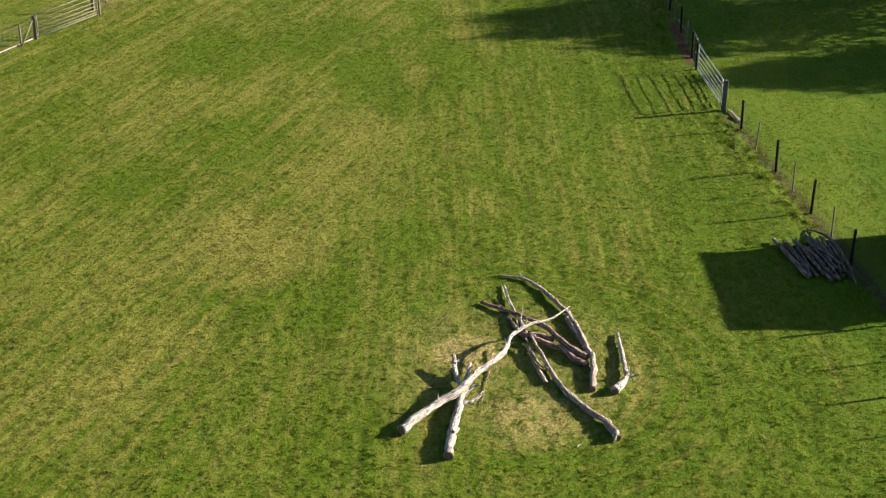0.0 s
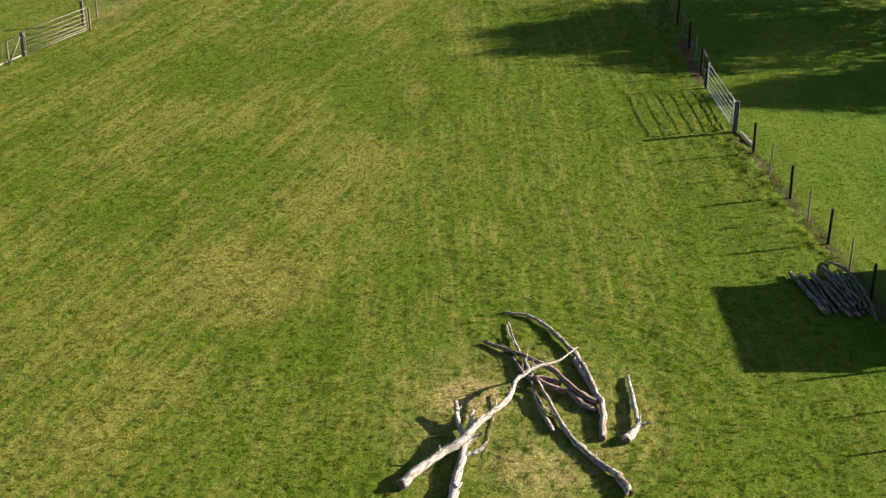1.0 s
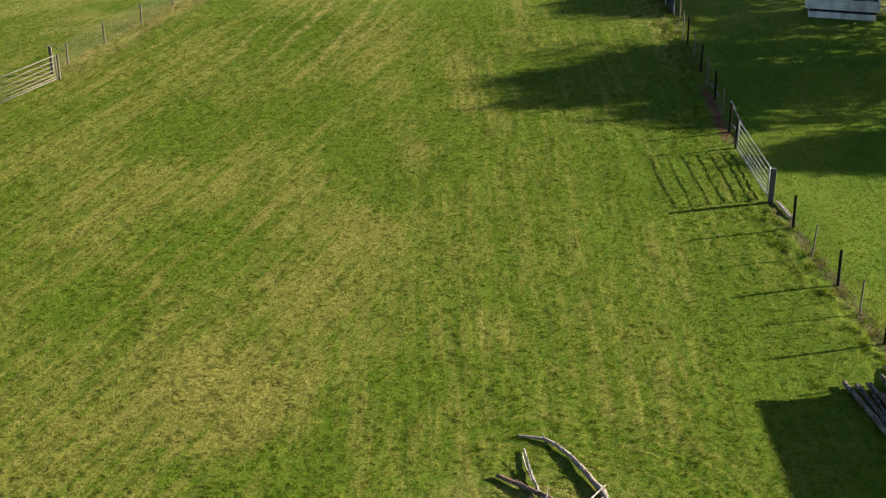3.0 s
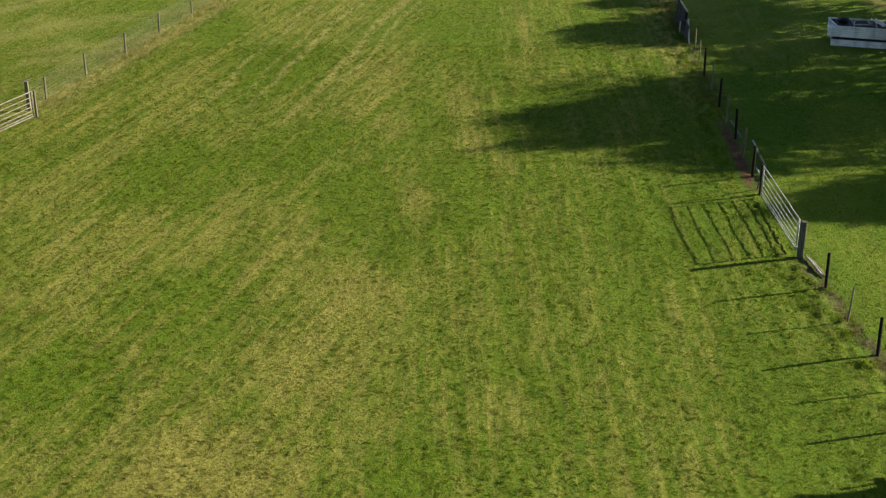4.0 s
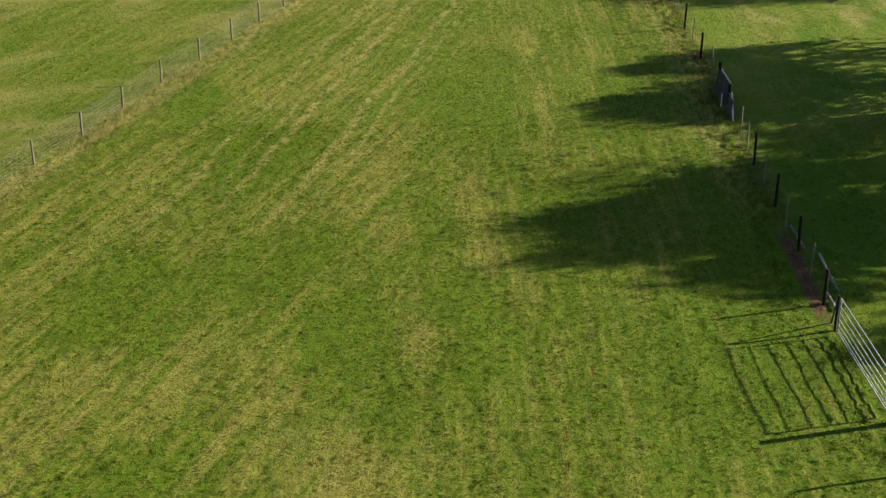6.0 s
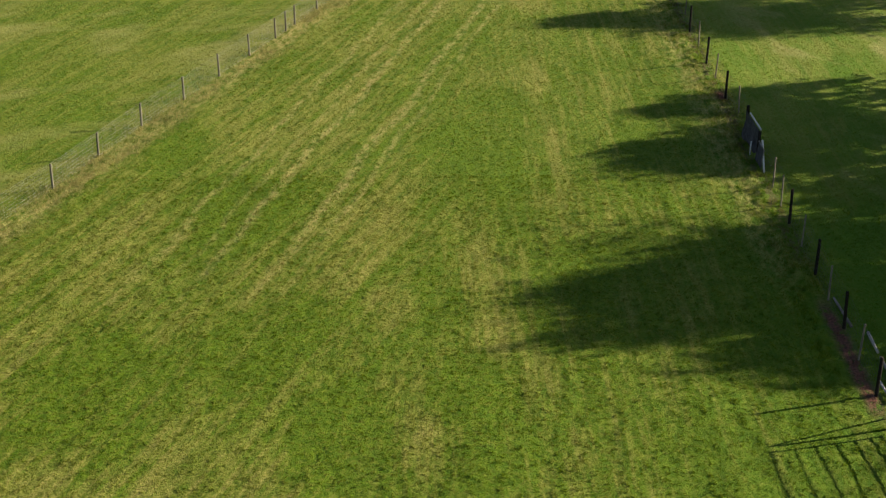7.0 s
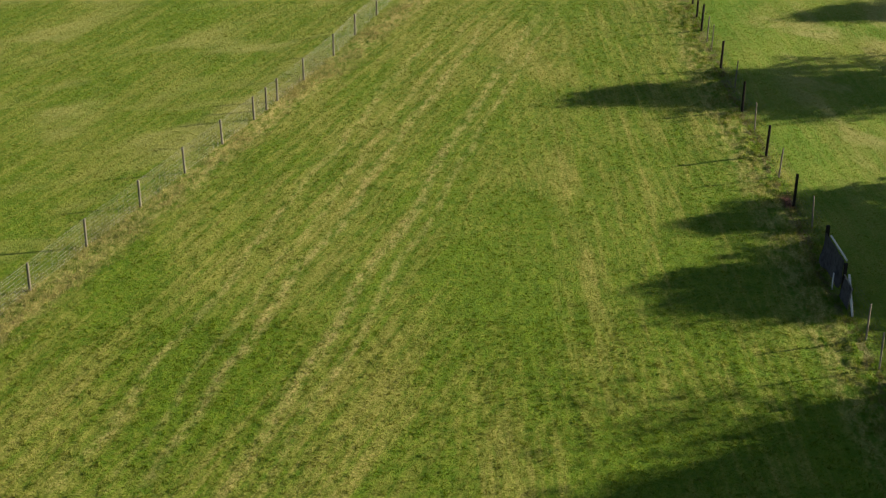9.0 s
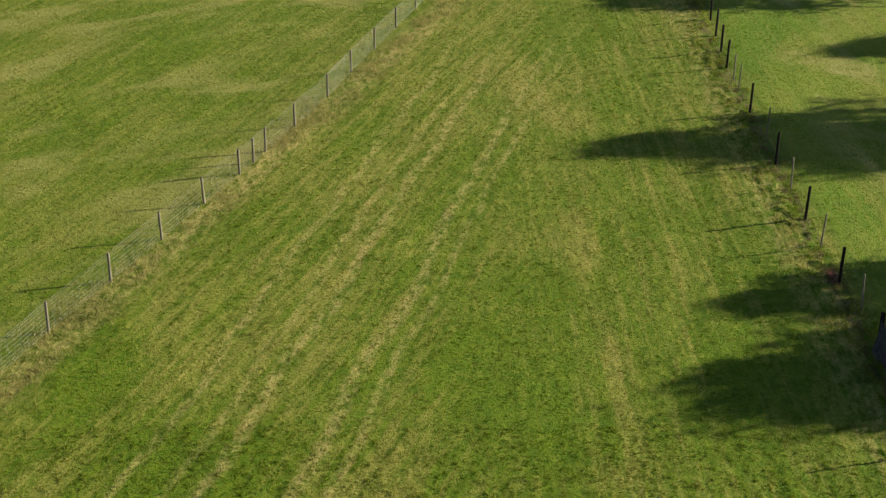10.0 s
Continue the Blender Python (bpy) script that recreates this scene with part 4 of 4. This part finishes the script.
def build_hurdle():
    ob = thing("sheep_hurdle", pose(10.28, 72.40, 0, 0, 0, 92), "small dark hurdle with a pale pole leaning on it", "hurdle")
    bm = bmesh.new()
    box(bm, (0.74, 0.025, 0.60), (-0.02, 0.03, 0.34), (8, 0, 0), 0.004)
    part("infill", bm, DARK_SHEET, ob)
    for name, a, b, r in (("rail", (-0.45, 0.0, 0.66), (0.38, 0.0, 0.72), 0.018), ("stile", (-0.40, 0.06, 0.0), (-0.40, 0.0, 0.68), 0.018)):
        bm = bmesh.new()
        rod(bm, a, b, r, 8)
        part(name, bm, DULL_STEEL, ob)
    bm = bmesh.new()
    rod(bm, (-0.78, 0.02, 0.0), (0.17, -0.06, 0.82), 0.034, 8)
    part("leaning_pole", bm, PALE_RAIL, ob, "pale weathered pole")
    bm = bmesh.new()
    rod(bm, (0.78, 0.16, 0.02), (0.98, 0.10, 0.46), 0.022, 8)
    part("prop", bm, PALE_RAIL, ob, "pale prop")
    bm = bmesh.new()
    rod(bm, (0.38, 0.0, -0.2), (0.42, -0.02, 1.04), 0.055, 8)
    part("post", bm, DARK_POST, ob)
    return ob


build_sheet_panel()
build_hurdle()


# ---------------------------------------------------------------- pale stack beyond the right fence
def ribbed_box(bm, size, at, ribs):
    """A block clad in sheet with level ribs on its long sides."""
    sx, sy, sz = size
    half = []
    for k in range(ribs * 2 + 1):
        out = 0.018 if k % 2 else 0.0
        half.append((out, at[2] + sz * k / (ribs * 2)))
    for face in (-1, 1):
        prev = None
        for out, z in half:
            row = [bm.verts.new((at[0] + x, at[1] + face * (sy / 2 + out), z)) for x in (-sx / 2, sx / 2)]
            if prev:
                bm.faces.new((prev[0], prev[1], row[1], row[0]))
            prev = row
    box(bm, (sx, sy - 0.004, sz), (at[0], at[1], at[2] + sz / 2))


def build_pale_stack():
    ob = thing("panel_stack", pose(17.82, 71.66, 0, 0, 0, -13), "two tiers of white ribbed panels under an open-topped tray", "panel stack")
    bm = bmesh.new()
    ribbed_box(bm, (2.95, 1.16, 0.27), (0.02, 0.02, 0.02), 4)
    part("lower_tier", bm, WHITE_SHEET, ob)
    bm = bmesh.new()
    ribbed_box(bm, (3.24, 1.22, 0.40), (0.0, 0, 0.43), 5)
    part("upper_tier", bm, WHITE_SHEET, ob)
    bm = bmesh.new()
    box(bm, (2.9, 1.0, 0.134), (0.04, 0, 0.36), (0, 0, 0), 0.006)
    part("bearer", bm, BLACK_PLASTIC, ob, "dark bearer between the tiers")
    # the tray sits askew on the upper tier
    ring = [(-1.26, -0.60), (1.56, -0.60), (1.56, 0.58), (-1.62, 0.58)]
    bm = bmesh.new()
    low, high = [bm.verts.new((x * 0.985, y * 0.97, 0.832)) for x, y in ring], [bm.verts.new((x * 0.985, y * 0.97, 0.852)) for x, y in ring]
    bm.faces.new(low[::-1])
    bm.faces.new(high)
    for k in range(4):
        bm.faces.new((low[k], low[(k + 1) % 4], high[(k + 1) % 4], high[k]))
    part("tray_floor", bm, BLACK_PLASTIC, ob, "dark tray floor")
    for (ax, ay), (bx, by) in zip(ring, ring[1:] + ring[:1]):
        bm = bmesh.new()
        box(bm, (math.hypot(bx - ax, by - ay) - 0.012, 0.045, 0.07), ((ax + bx) / 2, (ay + by) / 2, 0.877), (0, 0, math.degrees(math.atan2(by - ay, bx - ax))), 0.012)
        part("rim", bm, WHITE_SHEET, ob)
    for x in (-0.55, 0.35, 1.0):
        bm = bmesh.new()
        box(bm, (0.05, 1.08, 0.04), (x, 0, 0.873), (0, 0, 4 * x), 0.008)
        part("cross_bar", bm, GALVANISED, ob)
    return ob


build_pale_stack()


def build_tub():
    ob = thing("plastic_tub", pose(16.86, 72.02, 0.857) @ Matrix.Diagonal((1, 1, 0.62, 1)), "dark round plastic tub lying in the tray", "tub")
    bm = bmesh.new()
    rings = [[bm.verts.new((r * math.cos(6.2832 * k / 14), r * math.sin(6.2832 * k / 14), z)) for k in range(14)]
             for r, z in ((0.02, 0.0), (0.19, 0.0), (0.24, 0.22), (0.26, 0.24), (0.22, 0.22), (0.17, 0.02), (0.02, 0.02))]
    for a, b in zip(rings, rings[1:]):
        for k in range(14):
            bm.faces.new((a[k], a[(k + 1) % 14], b[(k + 1) % 14], b[k])).smooth = True
    part("shell", bm, BLACK_PLASTIC, ob)


def build_frame(at, size, turn):
    ob = thing("loose_frame", pose(*at, 0, 0, turn), "loose rectangular pale metal frame lying in the tray", "frame", "frames in the tray")
    w, d = size
    for a, b in (((-w, -d), (w, -d)), ((w, -d), (w, d)), ((w, d), (-w, d)), ((-w, d), (-w, -d))):
        bm = bmesh.new()
        rod(bm, (*a, 0.03), (*b, 0.03), 0.025, 6)
        part("bar", bm, GALVANISED, ob)


build_tub()
build_frame((17.55, 71.80, 0.885), (0.34, 0.30), -4)
build_frame((18.75, 71.45, 0.885), (0.36, 0.34), -22)
build_pole([((18.05, 72.05, 1.00), 0.03), ((18.22, 71.6, 0.97), 0.03), ((18.38, 71.12, 0.975), 0.03)], WHITE_SHEET, "pale tube lying across the tray")
build_pole([((18.22, 72.02, 1.00), 0.03), ((18.38, 71.55, 0.97), 0.03), ((18.54, 71.08, 0.975), 0.03)], WHITE_SHEET, "pale tube lying beside another across the tray")
build_pole([((19.48, 70.9, 0.62), 0.05), ((19.55, 70.2, 0.34), 0.05), ((19.60, 69.7, 0.06), 0.05)], GALVANISED, "pale metal bar sloping to the grass beside the stack")


# ---------------------------------------------------------------- shed past the right edge
def build_shed():
    x0, x1, y0, y1, tall = 14.55, 17.6, 36.15, 40.95, 2.38
    shed = thing("field_shed", pose((x0 + x1) / 2, (y0 + y1) / 2, 0), "brown boarded field shed with a flat felt roof", "shed")
    w, d = (x1 - x0) / 2 - 0.15, (y1 - y0) / 2 - 0.15
    for name, size, at in (("wall", (0.08, 2 * d, tall), (-w, 0, tall / 2)), ("wall", (0.08, 2 * d, tall), (w, 0, tall / 2)),
                           ("wall", (2 * w - 0.08, 0.08, tall), (0, d - 0.04, tall / 2)), ("wall", (2 * w - 0.08, 0.08, tall), (0, -d + 0.04, tall / 2))):
        bm = bmesh.new()
        box(bm, size, at, (0, 0, 0), 0.004)
        long_x = size[0] > 0.5
        count = 12
        for k in range(count):
            z = 0.1 + (tall - 0.2) * k / (count - 1)
            s = (size[0], 0.03, 0.12) if long_x else (0.03, size[1], 0.12)
            side = math.copysign(0.05, at[1] if long_x else at[0])
            box(bm, s, (at[0] + (0 if long_x else side), at[1] + (side if long_x else 0), z), (0, 0, 0), 0.003)
        part(name, bm, BOARD, shed)
    bm = bmesh.new()
    box(bm, (x1 - x0, y1 - y0, 0.10), (0, 0, tall + 0.05), (0, 0, 0), 0.01)
    part("roof", bm, ROOF, shed)
    bm = bmesh.new()
    box(bm, (0.9, 0.05, 1.9), (0, -d - 0.06, 0.98), (0, 0, 0), 0.006)
    door = part("door", bm, BOARD, shed)
    bm = bmesh.new()
    box(bm, (0.03, 0.05, 0.16), (0.36, -d - 0.105, 1.0), (0, 0, 0), 0.006)
    part("handle", bm, BLACK_PLASTIC, door)
    return shed


build_shed()


# ---------------------------------------------------------------- trees past the right edge
def build_tree(at, tall, wide, low, leaves, seed, lean=0.0):
    """A broad-leaved tree: tapered trunk, forked limbs, and a crown of small leaf clumps with gaps."""
    rng = np.random.RandomState(seed)
    tree = thing("tree", pose(at[0], at[1], 0), "broad-leaved field tree in full leaf", "tree", "trees along the field")
    bm = bmesh.new()
    sweep(bm, [(0, 0, -0.2, 0.032 * tall), (0.05, 0, low, 0.026 * tall), (lean * 0.5, 0.1, tall * 0.6, 0.014 * tall), (lean, 0.0, tall * 0.92, 0.004 * tall)], 4, 10, 0.12, seed)
    part("trunk", bm, BARK, tree)
    tips = []
    for k in range(11):
        a = k * 2.4 + rng.uniform(-0.4, 0.4)
        z = low + (tall * 0.85 - low) * (k + 0.5) / 11
        u = (z - low) / (tall - low)
        reach = wide * (0.35 + 0.65 * math.sin(math.pi * min(1, u * 0.9 + 0.22))) * rng.uniform(0.75, 1.1)
        end = Vector((math.cos(a) * reach + lean * u, math.sin(a) * reach, z + 0.45 * reach))
        bm = bmesh.new()
        sweep(bm, [(lean * u * 0.6, 0, z * 0.9, 0.009 * tall), (end.x * 0.5, end.y * 0.5, z * 0.55 + end.z * 0.45, 0.006 * tall), (*end, 0.002 * tall)], 3, 6, 0.1, seed + k)
        part("limb", bm, BARK, tree)
        tips.append(end)
    # clumps round the limbs and through the crown
    centres = []
    for _ in range(95 if leaves > 2500 else 34):
        u = rng.uniform(0.0, 1.0)
        r = wide * (math.sin(math.pi * min(1.0, u * 0.80 + 0.17)) ** 0.8) * math.sqrt(rng.uniform(0.1, 1.0))
        a = rng.uniform(0, 6.2832)
        centres.append((r * math.cos(a) + lean * u, r * math.sin(a), low + (tall - low) * u))
    centres += [tuple(t) for t in tips]
    centres = np.array(centres)
    pick = rng.randint(0, len(centres), leaves)
    size = rng.uniform(0.35, 0.75, len(centres))[pick] * wide * 0.22
    p = centres[pick] + rng.normal(0, 1, (leaves, 3)) * size[:, None]
    # the underside of the crown is thin and lets light through
    p = p[rng.rand(leaves) < np.clip((p[:, 2] - low) / (0.72 * (tall - low)) * 0.9 + 0.08, 0, 1)]
    leaves = len(p)
    u, v = rng.normal(0, 1, (leaves, 3)), rng.normal(0, 1, (leaves, 3))
    u /= np.linalg.norm(u, axis=1)[:, None]
    v -= u * (u * v).sum(1)[:, None]
    v /= np.linalg.norm(v, axis=1)[:, None]
    s = rng.uniform(0.10, 0.20, leaves)[:, None]
    verts = np.stack([p - u * s, p - v * s * 0.55, p + u * s, p + v * s * 0.55], 1).reshape(-1, 3)
    me = bpy.data.meshes.new("crown")
    me.from_pydata(verts.tolist(), [], np.arange(leaves * 4).reshape(-1, 4).tolist())
    me.materials.append(LEAF)
    crown = new("crown", me)
    crown.parent = tree
    return tree


for k, (x, y, tall, wide, low, leaves) in enumerate((
        (26.0, 67.8, 7.9, 4.3, 2.4, 21000), (26.4, 63.9, 6.9, 2.9, 2.4, 4800), (26.0, 77.7, 6.8, 3.0, 2.6, 14500), (26.0, 82.0, 6.6, 1.9, 2.6, 4200),
        (32.0, 67.0, 6.7, 3.5, 2.6, 3600), (32.2, 74.2, 6.9, 3.6, 2.6, 2400), (32.0, 80.0, 6.9, 2.4, 2.6, 1300), (26.0, 93.6, 7.7, 1.9, 3.0, 3600),
        (32.0, 93.6, 8.0, 3.7, 1.4, 10000), (26.0, 58.3, 5.0, 1.9, 1.0, 6500), (32.0, 59.9, 7.2, 3.0, 1.0, 11500), (26.0, 109.6, 6.6, 2.8, 1.4, 7500), (26.0, 72.9, 5.3, 1.8, 2.0, 2200), (32.0, 102.6, 6.0, 1.8, 1.2, 5000))):
    build_tree((x, y), tall, wide, low, leaves, 40 + k)
